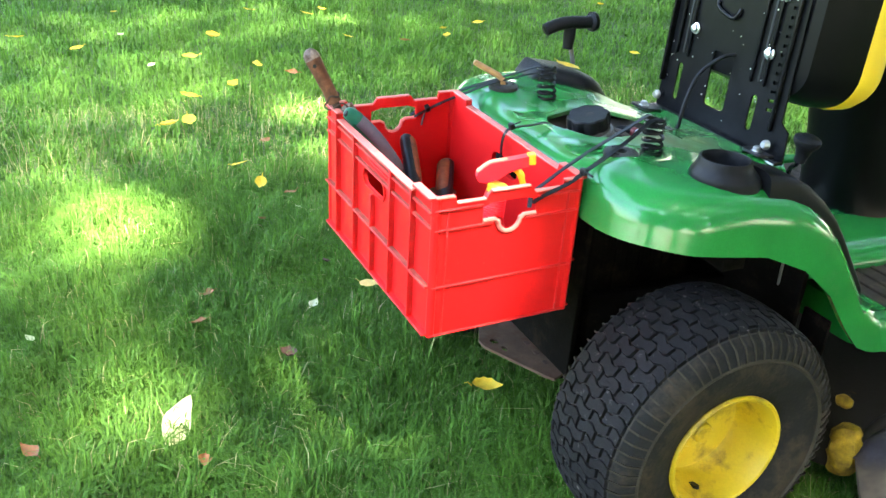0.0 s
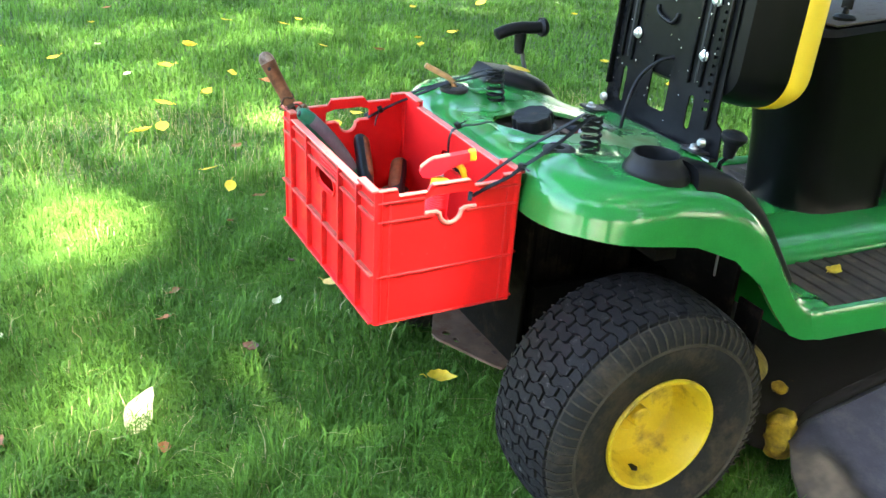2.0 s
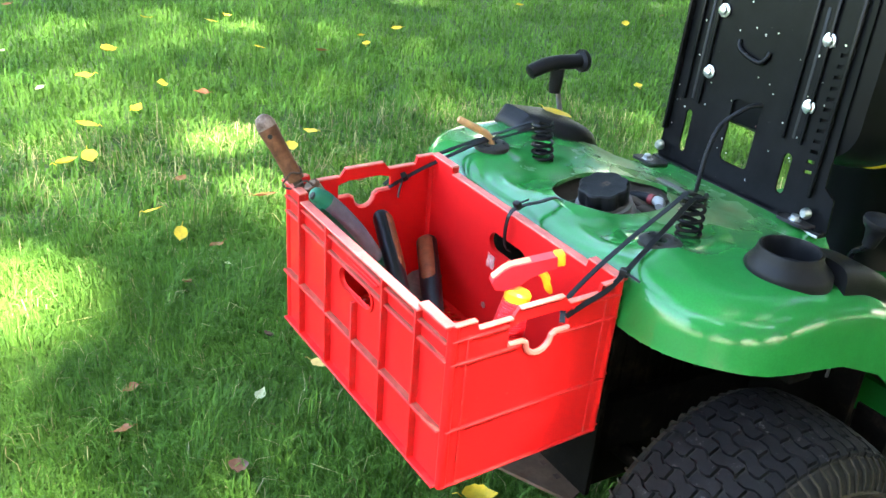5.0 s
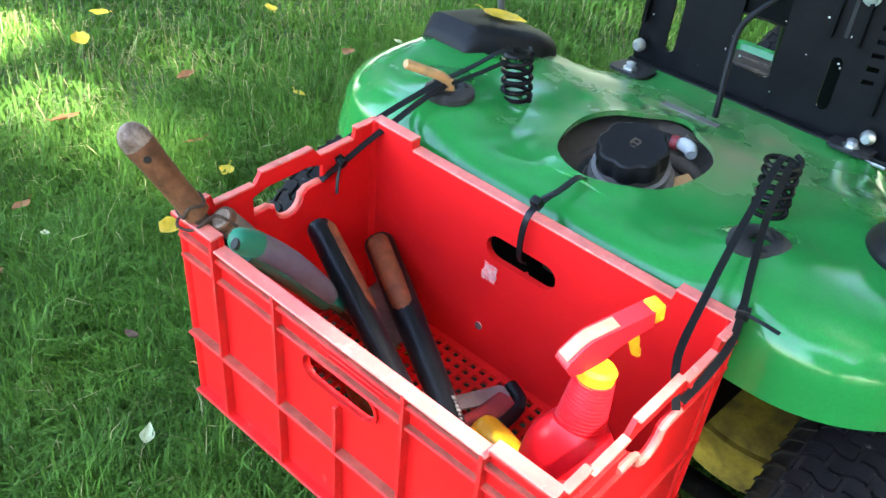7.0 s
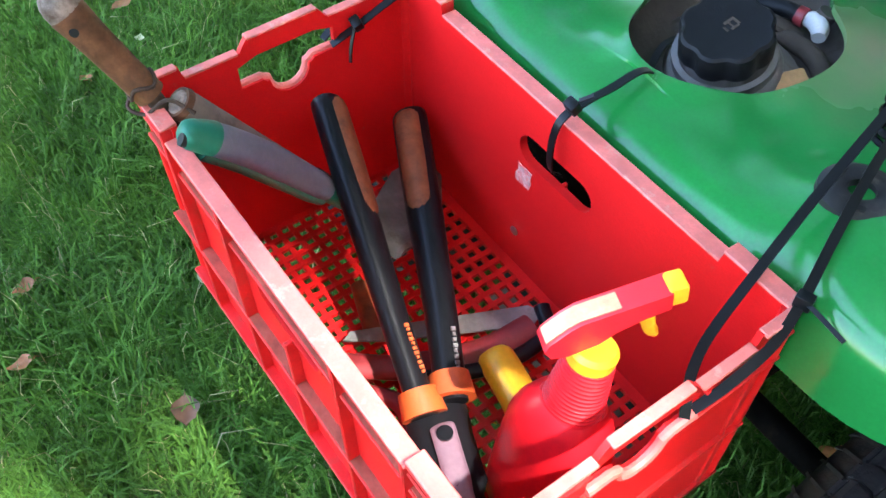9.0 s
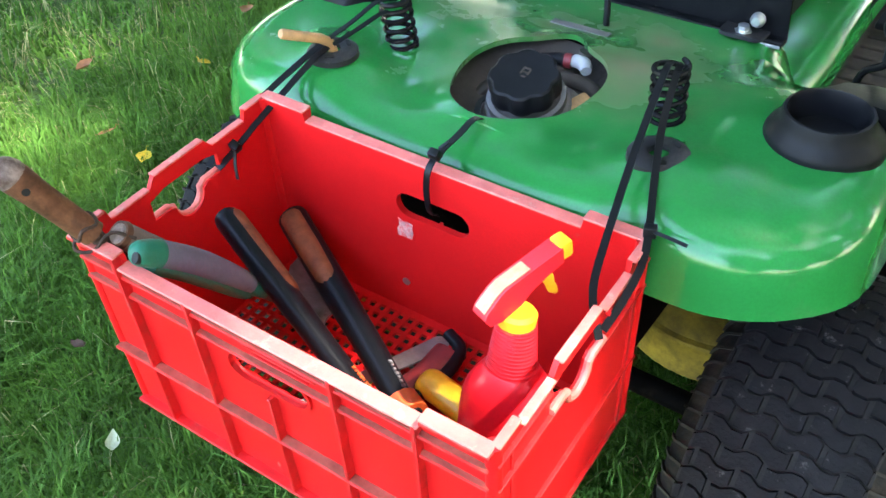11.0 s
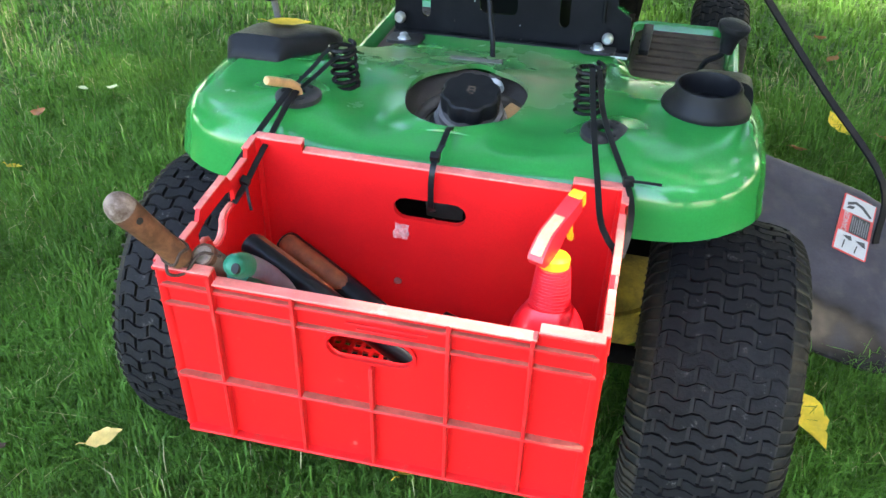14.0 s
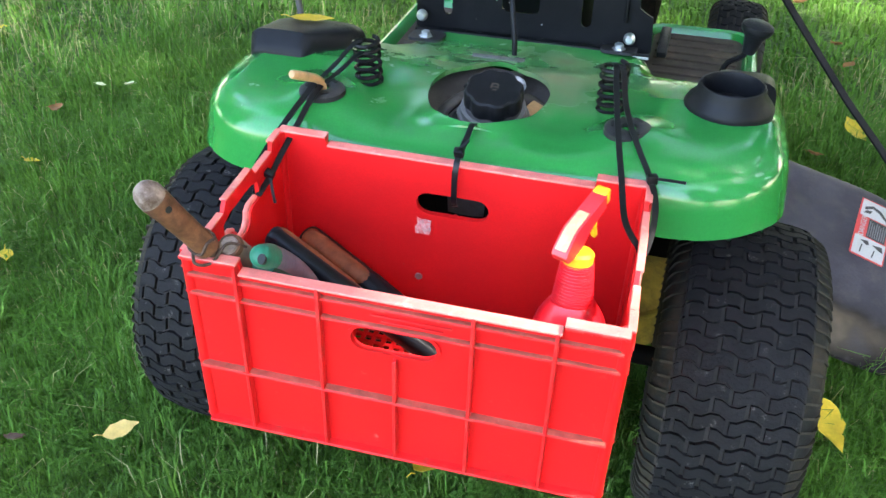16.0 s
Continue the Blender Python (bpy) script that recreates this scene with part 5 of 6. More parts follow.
    # things fixed to the inside
    part("screw", lathe([(0.0, 0), (0.0055, 0.0), (0.0055, 0.0012), (0.003, 0.0016), (0.0, 0.0010)], 16, Matrix.Translation((-0.048, CW / 2 - 0.0085, 0.061)) @ Matrix.Rotation(radians(90), 4, "X")), M_ZINC, crate, "small zinc screw head in the wall")
    bm = bmesh.new()
    g = random.Random(4)
    edge = [(-0.011, -0.014), (-0.004, -0.0125), (0.009, -0.014), (0.0105, -0.004), (0.009, 0.002), (0.011, 0.011), (0.003, 0.0125), (-0.002, 0.010), (-0.0095, 0.013), (-0.0085, 0.003), (-0.0115, -0.003)]
    add_plate(bm, [(x + g.uniform(-0.0008, 0.0008), z + g.uniform(-0.0008, 0.0008)) for x, z in edge], [], 0.0006, Matrix.Translation((-0.043, CW / 2 - 0.0073, 0.149)) @ Matrix.Rotation(radians(90), 4, "X"))
    tagged(link_mesh("sticker", bm, M_STICKER, None, "", False, CRATE), "torn remains of a paper sticker inside the crate", "sticker")


def lopper_handle(parent, a, b, c, wide, insert_up):
    """Black arm from the grip end a to the neck b and the head c, with an orange inlay along the grip."""
    a, b, c = Vector(a), Vector(b), Vector(c)
    d = (b - a)
    pts = [a, a + d * 0.04, a + d * 0.30, a + d * 0.55, a + d * 0.75, b, b + (c - b) * 0.5, c]
    r = [wide * 0.80, wide, wide, wide * 0.98, wide * 0.90, wide * 0.84, wide * 0.82, wide * 0.8]
    p = smooth_path(pts, 4)
    rr = list(np.interp(np.linspace(0, len(pts) - 1, len(p)), range(len(r)), r))
    arm = part("arm", tube(p, rr, 14, 0.8, insert_up), M_HANDLE_BLACK, parent, "black lopper handle")
    up = Vector(insert_up).normalized()
    q = [a + d * f + up * wide * 0.30 for f in (0.02, 0.06, 0.30, 0.52, 0.60)]
    q = smooth_path(q, 4)
    r2 = list(np.interp(np.linspace(0, 4, len(q)), range(5), [wide * 0.5, wide * 0.80, wide * 0.80, wide * 0.74, wide * 0.30]))
    part("grip_inlay", tube(q, r2, 12, 0.8, insert_up), M_INLAY, arm, "worn orange grip inlay")
    e = b + (c - b) * 0.72
    part("collar", tube([e, e + (c - b).normalized() * 0.024], [wide * 1.00, wide * 1.14, wide * 1.18], 14, 0.9, insert_up), M_ORANGE, arm, "orange collar")
    return arm


def build_lopper():
    lop = thing("lopper", "long lopper with black and orange grips lying in the crate", "lopper", pose(-0.007, 0.001, -0.004))
    a1, a2 = (-0.207, -0.298, 0.626), (-0.203, -0.205, 0.566)
    left_arm = lopper_handle(lop, a1, (0.007, -0.352, 0.537), (0.086, -0.372, 0.507), 0.0200, (0.15, 0.85, 0.50))
    right_arm = lopper_handle(lop, a2, (0.002, -0.301, 0.5225), (0.086, -0.343, 0.505), 0.0195, (-0.25, -0.35, 0.9))
    # worn printing along both arms, as plain marks
    for arm, p0, p1, material, n in ((left_arm, (0.016, -0.347, 0.5485), (0.061, -0.356, 0.5305), M_ORANGE, 11), (right_arm, (0.033, -0.307, 0.5325), (0.071, -0.326, 0.5225), M_PRINT_GREY, 8)):
        p0, p1 = Vector(p0), Vector(p1)
        along = (p1 - p0).normalized()
        m = Matrix.Translation(p0) @ Matrix((along, Vector((0.25, 0.35, 0.9)).cross(along).normalized(), along.cross(Vector((0.25, 0.35, 0.9)).cross(along)).normalized())).transposed().to_4x4()
        step = (p1 - p0).length / n
        for k in range(n):
            x = k * step
            w = (0.0022, 0.0015, 0.0019)[k % 3]
            part("print_mark", box(x, x + step * (0.72, 0.58, 0.66)[k % 3], -w, w, -0.0012, 0.0006, 0.0, m), material, arm)
    bm = bmesh.new()
    add_tube(bm, smooth_path([(0.078, -0.356, 0.492), (0.105, -0.366, 0.489), (0.150, -0.380, 0.484), (0.195, -0.388, 0.474)], 4), [0.029] * 4 + [0.028] * 5 + [0.020] * 3 + [0.008], 14, 0.5)
    head = part("head", bm, M_HANDLE_BLACK, lop, "black cutting head")
    bm = bmesh.new()
    add_tube(bm, smooth_path([(0.100, -0.364, 0.504), (0.107, -0.366, 0.5055), (0.150, -0.380, 0.501), (0.195, -0.392, 0.490)], 4), [0.007] + [0.0115] * 8 + [0.0095] * 4, 14, 0.32)
    link = part("linkage", bm, M_PINK_STEEL, head, "pale steel linkage plate")
    part("pivot_bolt", lathe([(0, 0.0), (0.0075, 0), (0.0075, 0.003), (0, 0.004)], 16, Matrix.Translation((0.110, -0.367, 0.5080))), M_HANDLE_BLACK, link)
    for k in range(4):
        c = Vector((0.132 + 0.007 * k, -0.3745 - 0.0022 * k, 0.5055 - 0.0008 * k))
        part("stamped_mark", tube([c - Vector((0.0012, -0.003, 0)), c + Vector((0.0012, -0.003, 0))], 0.0006, 6), M_HANDLE_BLACK, link)


def build_hand_tools():
    # long wooden handle that leans over the corner
    tool = thing("hand_cultivator", "hand tool with worn brown wooden handle over the crate corner", "hand tool", pose(0, 0, 0))
    end, foot = Vector((-0.240, -0.503, 0.803)), Vector((-0.205, -0.460, 0.712))
    d = foot - end
    pts = [end + d * f for f in (0.0, 0.015, 0.05, 0.14, 0.35, 0.7, 1.0)]
    part("handle", tube(pts, [0.004, 0.009, 0.0145, 0.0162, 0.0145, 0.0135, 0.0138], 16), M_WOOD, tool, "brown wooden handle with flaking varnish")
    dn = d.normalized()
    part("bleached_end", tube([end + dn * f for f in (-0.0095, -0.0085, -0.0055, 0.0, 0.006, 0.013)], [0.0020, 0.0060, 0.0105, 0.0142, 0.0158, 0.0159], 18), M_BLEACHED, tool, "bleached grey rounded end of the handle")
    side = d.cross(Vector((0.2, -0.6, 0.8))).normalized()
    top = side.cross(d).normalized()
    hp = end + d * 0.24 + top * 0.0125
    part("hanging_hole", tube([hp, hp + top * 0.003], 0.004, 10), M_HOLE_BLACK, tool)
    part("ferrule_wire", tube([foot + d.normalized() * -0.012 + 0.0145 * (math.cos(a) * side + math.sin(a) * top) + d.normalized() * 0.004 * math.sin(3 * a) for a in [2 * math.pi * k / 20 for k in range(21)]], 0.0019, 6), M_RUST, tool, "rusty wire twisted round the neck")
    part("tang", tube(smooth_path([foot, foot + d * 0.3, foot + Vector((0.035, 0.060, -0.075)), foot + Vector((0.052, 0.110, -0.140))], 5), [0.008] * 5 + [0.006] * 11, 10), M_RUST, tool, "rusty steel tang")
    part("loop_wire", tube(smooth_path([(-0.222, -0.462, 0.714), (-0.212, -0.480, 0.704), (-0.198, -0.470, 0.700), (-0.186, -0.452, 0.716), (-0.172, -0.436, 0.704)], 6), 0.0018, 6), M_RUST, tool, "loop of rusty wire")
    # second, greyer handle
    tool = thing("hand_fork", "hand tool with a grey weathered wooden handle", "hand tool", pose(0, 0, 0))
    a, b = Vector((-0.189, -0.443, 0.707)), Vector((-0.170, -0.340, 0.572))
    part("handle", tube([a, a + (b - a) * 0.02, a + (b - a) * 0.5, b], [0.0125, 0.0145, 0.0130, 0.0118], 16), M_GREY_WOOD, tool, "grey weathered wooden handle")
    part("end_ring", tube([a - (b - a) * 0.006, a + (b - a) * 0.03], [0.0140, 0.0152], 18), M_WOOD, tool, "brown varnish left at the handle end")
    part("bare_end", tube([a - (b - a) * 0.016, a - (b - a) * 0.004], [0.0095, 0.0115], 16), M_BLEACHED, tool, "bleached end grain")
    part("ferrule", tube([b, b + (b - a).normalized() * 0.03], [0.0135, 0.012], 14), M_RUST, tool)
    part("tine", tube([b + (b - a).normalized() * 0.03, b + (b - a).normalized() * 0.14], 0.005, 8), M_RUST, tool)
    # trowel with green and grey grip
    tool = thing("garden_trowel", "garden trowel with a grey soft grip and green plastic end", "trowel", pose(0, 0, 0))
    p = smooth_path([(-0.147, -0.452, 0.708), (-0.146, -0.434, 0.694), (-0.144, -0.402, 0.662), (-0.142, -0.366, 0.618), (-0.142, -0.338, 0.580)], 6)
    r = list(np.interp(np.linspace(0, 1, len(p)), [0, 0.25, 0.6, 0.9, 1], [0.0135, 0.0160, 0.0165, 0.0140, 0.0110]))
    r = [x * 0.94 for x in r]
    part("grip", tube(p[6:], r[6:], 18), M_GRIP_GREY, tool, "grey soft grip")
    part("grip_underside", tube([q + Vector((-0.003, -0.0060, -0.0065)) for q in p[5:]], [x * 0.93 for x in r[5:]], 18), M_GRIP_GREEN, tool, "dark green plastic underside")
    dd = (p[0] - p[2]).normalized()
    part("end_cap", tube([p[0] + dd * 0.0085, p[0] + dd * 0.0075, p[0] + dd * 0.0045, *p[0:7]], [0.003, 0.0072, 0.0112] + [x + 0.0004 for x in r[0:7]], 18), M_GRIP_GREEN, tool, "green plastic end with a hanging hole")
    hole_at = p[0] + dd * 0.0050 + Vector((0.0055, -0.001, -0.0030))
    part("hanging_hole", tube([hole_at, hole_at + dd * 0.0048], [0.0052, 0.0046], 12, 1.3), M_HOLE_BLACK, tool)
    e = p[-1]
    part("neck", tube([e, e + Vector((0.008, 0.012, -0.016))], [0.0115, 0.0085], 14), M_GRIP_GREEN, tool, "green plastic neck")
    part("tang", tube(smooth_path([e + Vector((0.006, 0.010, -0.012)), e + Vector((0.010, 0.035, -0.045)), e + Vector((-0.030, 0.075, -0.085))], 5), 0.0045, 8), M_BLADE, tool)
    bm = bmesh.new()
    rings = []
    for f, w in ((0, 0.010), (0.12, 0.028), (0.5, 0.036), (0.8, 0.028), (1.0, 0.004)):
        c = Vector((-0.085 - 0.10 * f, -0.300 + 0.095 * f, 0.510 - 0.005 * f))
        rings.append([c + Vector((0.6, 0.75, 0)) * (w * u) + Vector((0, 0, 0.012 * u * u * 1.2)) for u in (-1, -0.5, 0, 0.5, 1)] + [c + Vector((0.6, 0.75, 0)) * (w * u) + Vector((0, 0, 0.012 * u * u * 1.2 - 0.0015)) for u in (1, 0.5, 0, -0.5, -1)])
    add_loft(bm, rings)
    part("blade", bm, M_BLADE, tool, "dull grey steel blade")
    # folding saw with red and black handle across the floor
    tool = thing("folding_saw", "pruning saw with red and black handle on the crate floor", "pruning saw", pose(0, 0, 0.004))
    bm = bmesh.new()
    add_plate(bm, [(-0.100, -0.006), (-0.060, -0.012), (0.090, -0.015), (0.102, 0.0), (0.090, 0.010), (-0.092, 0.004)], [], 0.0025, pose(-0.018, -0.288, 0.462, 0, 0, 65))
    part("blade", bm, M_BLADE, tool, "dull steel saw blade")
    p = smooth_path([(-0.036, -0.395, 0.456), (0.002, -0.345, 0.458), (0.030, -0.272, 0.459), (0.034, -0.214, 0.460)], 5)
    part("handle", tube(p, list(np.linspace(0.013, 0.017, len(p))), 14, 0.6), M_WORN_GRIP, tool, "red plastic handle")
    p = smooth_path([(0.020, -0.338, 0.458), (0.046, -0.285, 0.460), (0.054, -0.240, 0.461), (0.046, -0.205, 0.462), (0.020, -0.192, 0.464)], 5)
    part("handle_edge", tube(p, 0.0085, 12, 0.8), M_HANDLE_BLACK, tool, "black rubber handle edge")
    # red-handled pruner further along the floor
    tool = thing("hand_pruner", "hand pruner with faded red handles on the crate floor", "pruner", pose(0, 0, 0))
    part("handle", tube(smooth_path([(0.005, -0.390, 0.460), (0.030, -0.372, 0.462), (0.055, -0.374, 0.464), (0.075, -0.388, 0.466)], 5), 0.009, 12, 0.7), M_WORN_GRIP, tool, "dirty dark red plastic handle")
    part("handle", tube(smooth_path([(0.004, -0.412, 0.458), (0.034, -0.402, 0.458), (0.066, -0.408, 0.460)], 5), 0.009, 12, 0.7), M_WORN_GRIP, tool)
    bm = bmesh.new()
    add_plate(bm, [(-0.055, -0.010), (0.030, -0.006), (0.045, 0.003), (0.0, 0.014), (-0.045, 0.010)], [], 0.003, pose(-0.030, -0.412, 0.456, 0, 0, 18))
    part("blade", bm, M_BLADE, tool, "dull steel cutting blade")
    part("wooden_stub", tube([(-0.112, -0.330, 0.458), (-0.050, -0.349, 0.456)], 0.0095, 12), M_INLAY, tool, "orange-brown grip end")
    # yellow handle on the floor
    tool = thing("yellow_handled_tool", "small tool with a plain yellow plastic handle on the crate floor", "hand tool", pose(0, 0, 0))
    p = smooth_path([(0.038, -0.267, 0.468), (0.058, -0.269, 0.467), (0.092, -0.274, 0.465), (0.125, -0.282, 0.463)], 5)
    part("handle", tube([p[0] * 1.35 - p[1] * 0.35, *p], [0.006, 0.0150, 0.0180, 0.0190] + [0.0195] * (len(p) - 5) + [0.015, 0.011], 16, 0.7), M_YELLOW_PLASTIC, tool, "yellow plastic handle")
    part("shaft", tube([(0.122, -0.286, 0.462), (0.165, -0.310, 0.456)], 0.0045, 8), M_BLADE, tool)


def build_sprayer():
    sp = thing("spray_bottle", "red plastic trigger spray bottle with yellow nozzle standing in the crate", "spray bottle", pose(0.179, -0.325, 0.452, -9.6, 0.0, 0))
    bm = bmesh.new()
    rows = []
    for z, a, b in ((0.0, 0.040, 0.029), (0.006, 0.046, 0.034), (0.03, 0.048, 0.036), (0.095, 0.0475, 0.036), (0.116, 0.0460, 0.0355), (0.130, 0.0425, 0.034), (0.142, 0.036, 0.031), (0.151, 0.030, 0.027), (0.156, 0.0260, 0.0240)):
        rows.append([Vector((a * math.copysign(abs(math.cos(t)) ** 0.75, math.cos(t)), b * math.copysign(abs(math.sin(t)) ** 0.75, math.sin(t)), z)) for t in [2 * math.pi * k / 32 for k in range(32)]])
    for k in range(13):
        z = 0.156 + 0.0041 * k
        r = 0.0240 - 0.00045 * k
        for dz, dr in ((0.0002, 0.0), (0.0016, 0.0018), (0.0028, 0.0016), (0.0034, 0.0)):
            rows.append([Vector(((r + dr) * math.cos(t), (r + dr) * 0.93 * math.sin(t), z + dz)) for t in [2 * math.pi * q / 32 for q in range(32)]])
    add_loft(bm, rows)
    part("bottle", bm, M_RED_BOTTLE, sp, "red bottle with a ridged neck")
    part("collar", lathe([(0.0, 0.206), (0.0185, 0.206), (0.0192, 0.219), (0.016, 0.223), (0.0, 0.223)], 28), M_YELLOW_PLASTIC, sp, "yellow screw collar")
    head = new("sprayer_head")
    head.parent = sp
    head.matrix_basis = sp.matrix_basis.inverted() @ pose(0.174, -0.290, 0.679, 0, -7, 70) @ Matrix.Diagonal((0.90, 0.88, 0.88, 1))
    head["label"] = "faded orange-red trigger head"
    bm = bmesh.new()
    side = [(-0.041, 0.011), (-0.036, 0.000), (-0.022, -0.003), (0.004, 0.003), (0.018, 0.013), (0.040, 0.021), (0.062, 0.026), (0.062, 0.046), (0.030, 0.042), (-0.010, 0.037), (-0.020, 0.032), (-0.037, 0.019)]
    add_plate(bm, side, [], 0.0225, Matrix(((1, 0, 0, 0), (0, 0, -1, 0), (0, 1, 0, 0), (0, 0, 0, 1))))
    bmesh.ops.bevel(bm, geom=[e for e in bm.edges if len(e.link_faces) == 2 and e.calc_face_angle(0) > 0.8], offset=0.0042, segments=3, affect="EDGES")
    part("shroud", bm, M_ORANGE_HEAD, head, "sun-faded red shroud")
    # thin strip whose pale colour stands for sun on the shroud
    bm = bmesh.new()
    add_strap(bm, [(-0.0385, 0, 0.0195), (-0.0205, 0, 0.0330), (-0.0105, 0, 0.0378), (0.010, 0, 0.0403), (0.022, 0, 0.0417)], 0.0160, 0.0010)
    part("sunlit_top", bm, M_SUNLIT_TOP, head, "pale strip on the shroud top, sunlight put into its colour")
    part("nozzle", box(0.060, 0.076, -0.0105, 0.0105, 0.027, 0.049, 0.003), M_YELLOW_PLASTIC, head, "yellow square nozzle")
    part("trigger", tube(smooth_path([(0.034, 0, 0.022), (0.046, 0, 0.008), (0.050, 0, -0.010), (0.056, 0, -0.024)], 5), [0.007] * 8 + [0.006] * 5 + [0.005, 0.004, 0.003], 10, 0.7, (0, 1, 0)), M_YELLOW_PLASTIC, head, "yellow trigger")


def cable_tie(label, runs, head=None, tail=None, width=0.0078):
    ob = thing("cable_tie", label, "cable tie", pose(0, 0, 0), group="cable ties holding the crate")
    for pts, up in runs:
        bm = bmesh.new()
        add_strap(bm, smooth_path(pts, 6), width, 0.0016, up)
        part("band", bm, M_TIE, ob)
    if head:
        p, turn = head
        part("lock_head", box(-0.0065, 0.0065, -0.0050, 0.0050, -0.0060, 0.0060, 0.0015, pose(*p, *turn)), M_TIE, ob, "small black ratchet head")
    if tail:
        bm = bmesh.new()
        add_strap(bm, smooth_path(tail, 5), width * 0.45, 0.0015, (0, -0.5, 0.8))
        part("tail", bm, M_TIE, ob)
    return ob


def build_ties():
    cable_tie("black nylon cable tie from the deck opening to the crate slot", [([(-0.001, -0.066, 0.684), (-0.001, -0.080, 0.706), (-0.001, -0.098, 0.714), (0.000, -0.128, 0.711), (0.001, -0.158, 0.710), (0.001, -0.182, 0.703), (0.000, -0.1890, 0.680), (-0.001, -0.1860, 0.645), (-0.002, -0.172, 0.628)], (0, -0.6, 0.8)), ([(-0.001, -0.070, 0.698), (-0.022, -0.058, 0.684), (-0.046, -0.020, 0.680), (-0.050, 0.010, 0.676)], (0, -0.6, 0.8)), ([(-0.001, -0.070, 0.698), (0.026, -0.060, 0.684), (0.054, -0.024, 0.680), (0.060, 0.010, 0.676)], (0, -0.6, 0.8))],
              ((0.001, -0.172, 0.712), (25, 0, 0)), [(0.002, -0.166, 0.716), (0.010, -0.158, 0.724)])
    cable_tie("black nylon cable tie from the twig to the crate handle", [([(-0.234, -0.078, 0.738), (-0.238, -0.110, 0.730), (-0.246, -0.160, 0.714), (-0.254, -0.215, 0.694), (-0.256, -0.250, 0.678), (-0.252, -0.275, 0.662)], (0.2, -0.3, 0.9)),
                                                                     ([(-0.224, -0.084, 0.736), (-0.227, -0.115, 0.728), (-0.229, -0.160, 0.712), (-0.231, -0.210, 0.694), (-0.233, -0.246, 0.678), (-0.240, -0.272, 0.662)], (0.2, -0.3, 0.9))],
              ((-0.2335, -0.246, 0.681), (25, 20, 0)), [(-0.231, -0.250, 0.678), (-0.226, -0.258, 0.662), (-0.222, -0.262, 0.648)])
    cable_tie("black nylon cable tie looped from the twig to the coil spring", [([(-0.226, -0.076, 0.744), (-0.214, -0.045, 0.756), (-0.202, -0.012, 0.770), (-0.192, 0.002, 0.772)], (0, -0.5, 0.8)), ([(-0.220, -0.078, 0.738), (-0.206, -0.050, 0.748), (-0.194, -0.020, 0.758), (-0.186, -0.008, 0.760)], (0, -0.5, 0.8))], width=0.006)
    cable_tie("black nylon cable tie from the coil spring into the crate", [([(0.168, 0.034, 0.772), (0.173, 0.010, 0.776), (0.180, -0.030, 0.760), (0.195, -0.105, 0.733), (0.210, -0.170, 0.708), (0.222, -0.220, 0.685), (0.234, -0.246, 0.677), (0.245, -0.260, 0.671), (0.253, -0.266, 0.655)], (0, -0.3, 0.9))])
    cable_tie("black nylon cable tie from the coil spring round the crate rim", [([(0.178, 0.036, 0.770), (0.184, 0.012, 0.768), (0.194, -0.030, 0.746), (0.206, -0.065, 0.732), (0.226, -0.115, 0.718), (0.245, -0.160, 0.707), (0.256, -0.195, 0.694), (0.258, -0.235, 0.680), (0.254, -0.262, 0.664)], (0.2, -0.3, 0.9))],
              ((0.247, -0.162, 0.709), (0, 0, 20)), [(0.252, -0.164, 0.711), (0.268, -0.168, 0.714), (0.288, -0.172, 0.716)])
    tw = tagged(link_mesh("twig", tube([(-0.2405, -0.141, 0.775), (-0.240, -0.139, 0.774), (-0.230, -0.088, 0.748), (-0.227, -0.076, 0.738), (-0.226, -0.070, 0.715)], [0.0050, 0.0064, 0.0064, 0.0062, 0.0058], 12), M_STICK), "short peeled wooden twig pushed into the deck bushing as a peg", "twig")


def build_strap():
    bm = bmesh.new()
    add_strap(bm, smooth_path([(0.39, 0.90, 0.67), (0.46, 0.868, 0.59), (0.60, 0.787, 0.44), (0.745, 0.700, 0.29), (0.760, 0.66, 0.16)], 6), 0.016, 0.005, (0.5, -0.6, 0.5))
    tagged(link_mesh("lift_strap", bm, M_BLACK_PLASTIC), "black strap running from the tractor down to the mower chute", "strap")


# ---- fallen leaves ----
def leaf_mesh(name, length, width, curl, notch, seed):
    g = random.Random(seed)
    bm = bmesh.new()
    rows = []
    n = 9
    for i in range(n):
        f = i / (n - 1)
        w = width / 2 * max(0.04, math.sin(math.pi * min(1, f ** 0.8 * 0.97 + 0.03)) ** 0.95) * (1 + notch * g.uniform(-0.3, 0.3))
        rows.append([Vector(((f - 0.5) * length, u * w, curl * length * (0.9 * (f - 0.5) ** 2 + 0.5 * u * u * (w / max(width, 1e-4)) ** 1.0) + 0.0022 * g.uniform(-1, 1))) for u in (-1, -0.5, 0, 0.5, 1)])
    verts = [[bm.verts.new(p) for p in r] for r in rows]
    for a, b in zip(verts, verts[1:]):
        for k in range(4):
            bm.faces.new((a[k], a[k + 1], b[k + 1], b[k]))
    add_tube(bm, [(-0.5 * length, 0, 0.002), (-0.62 * length, 0.01 * length, 0.010), (-0.75 * length, 0.04 * length, 0.006)], [0.0012, 0.0010, 0.0008], 5)
    me = bpy.data.meshes.new(name)
    bm.to_mesh(me)
    bm.free()
    me.polygons.foreach_set("use_smooth", [True] * len(me.polygons))
    return me


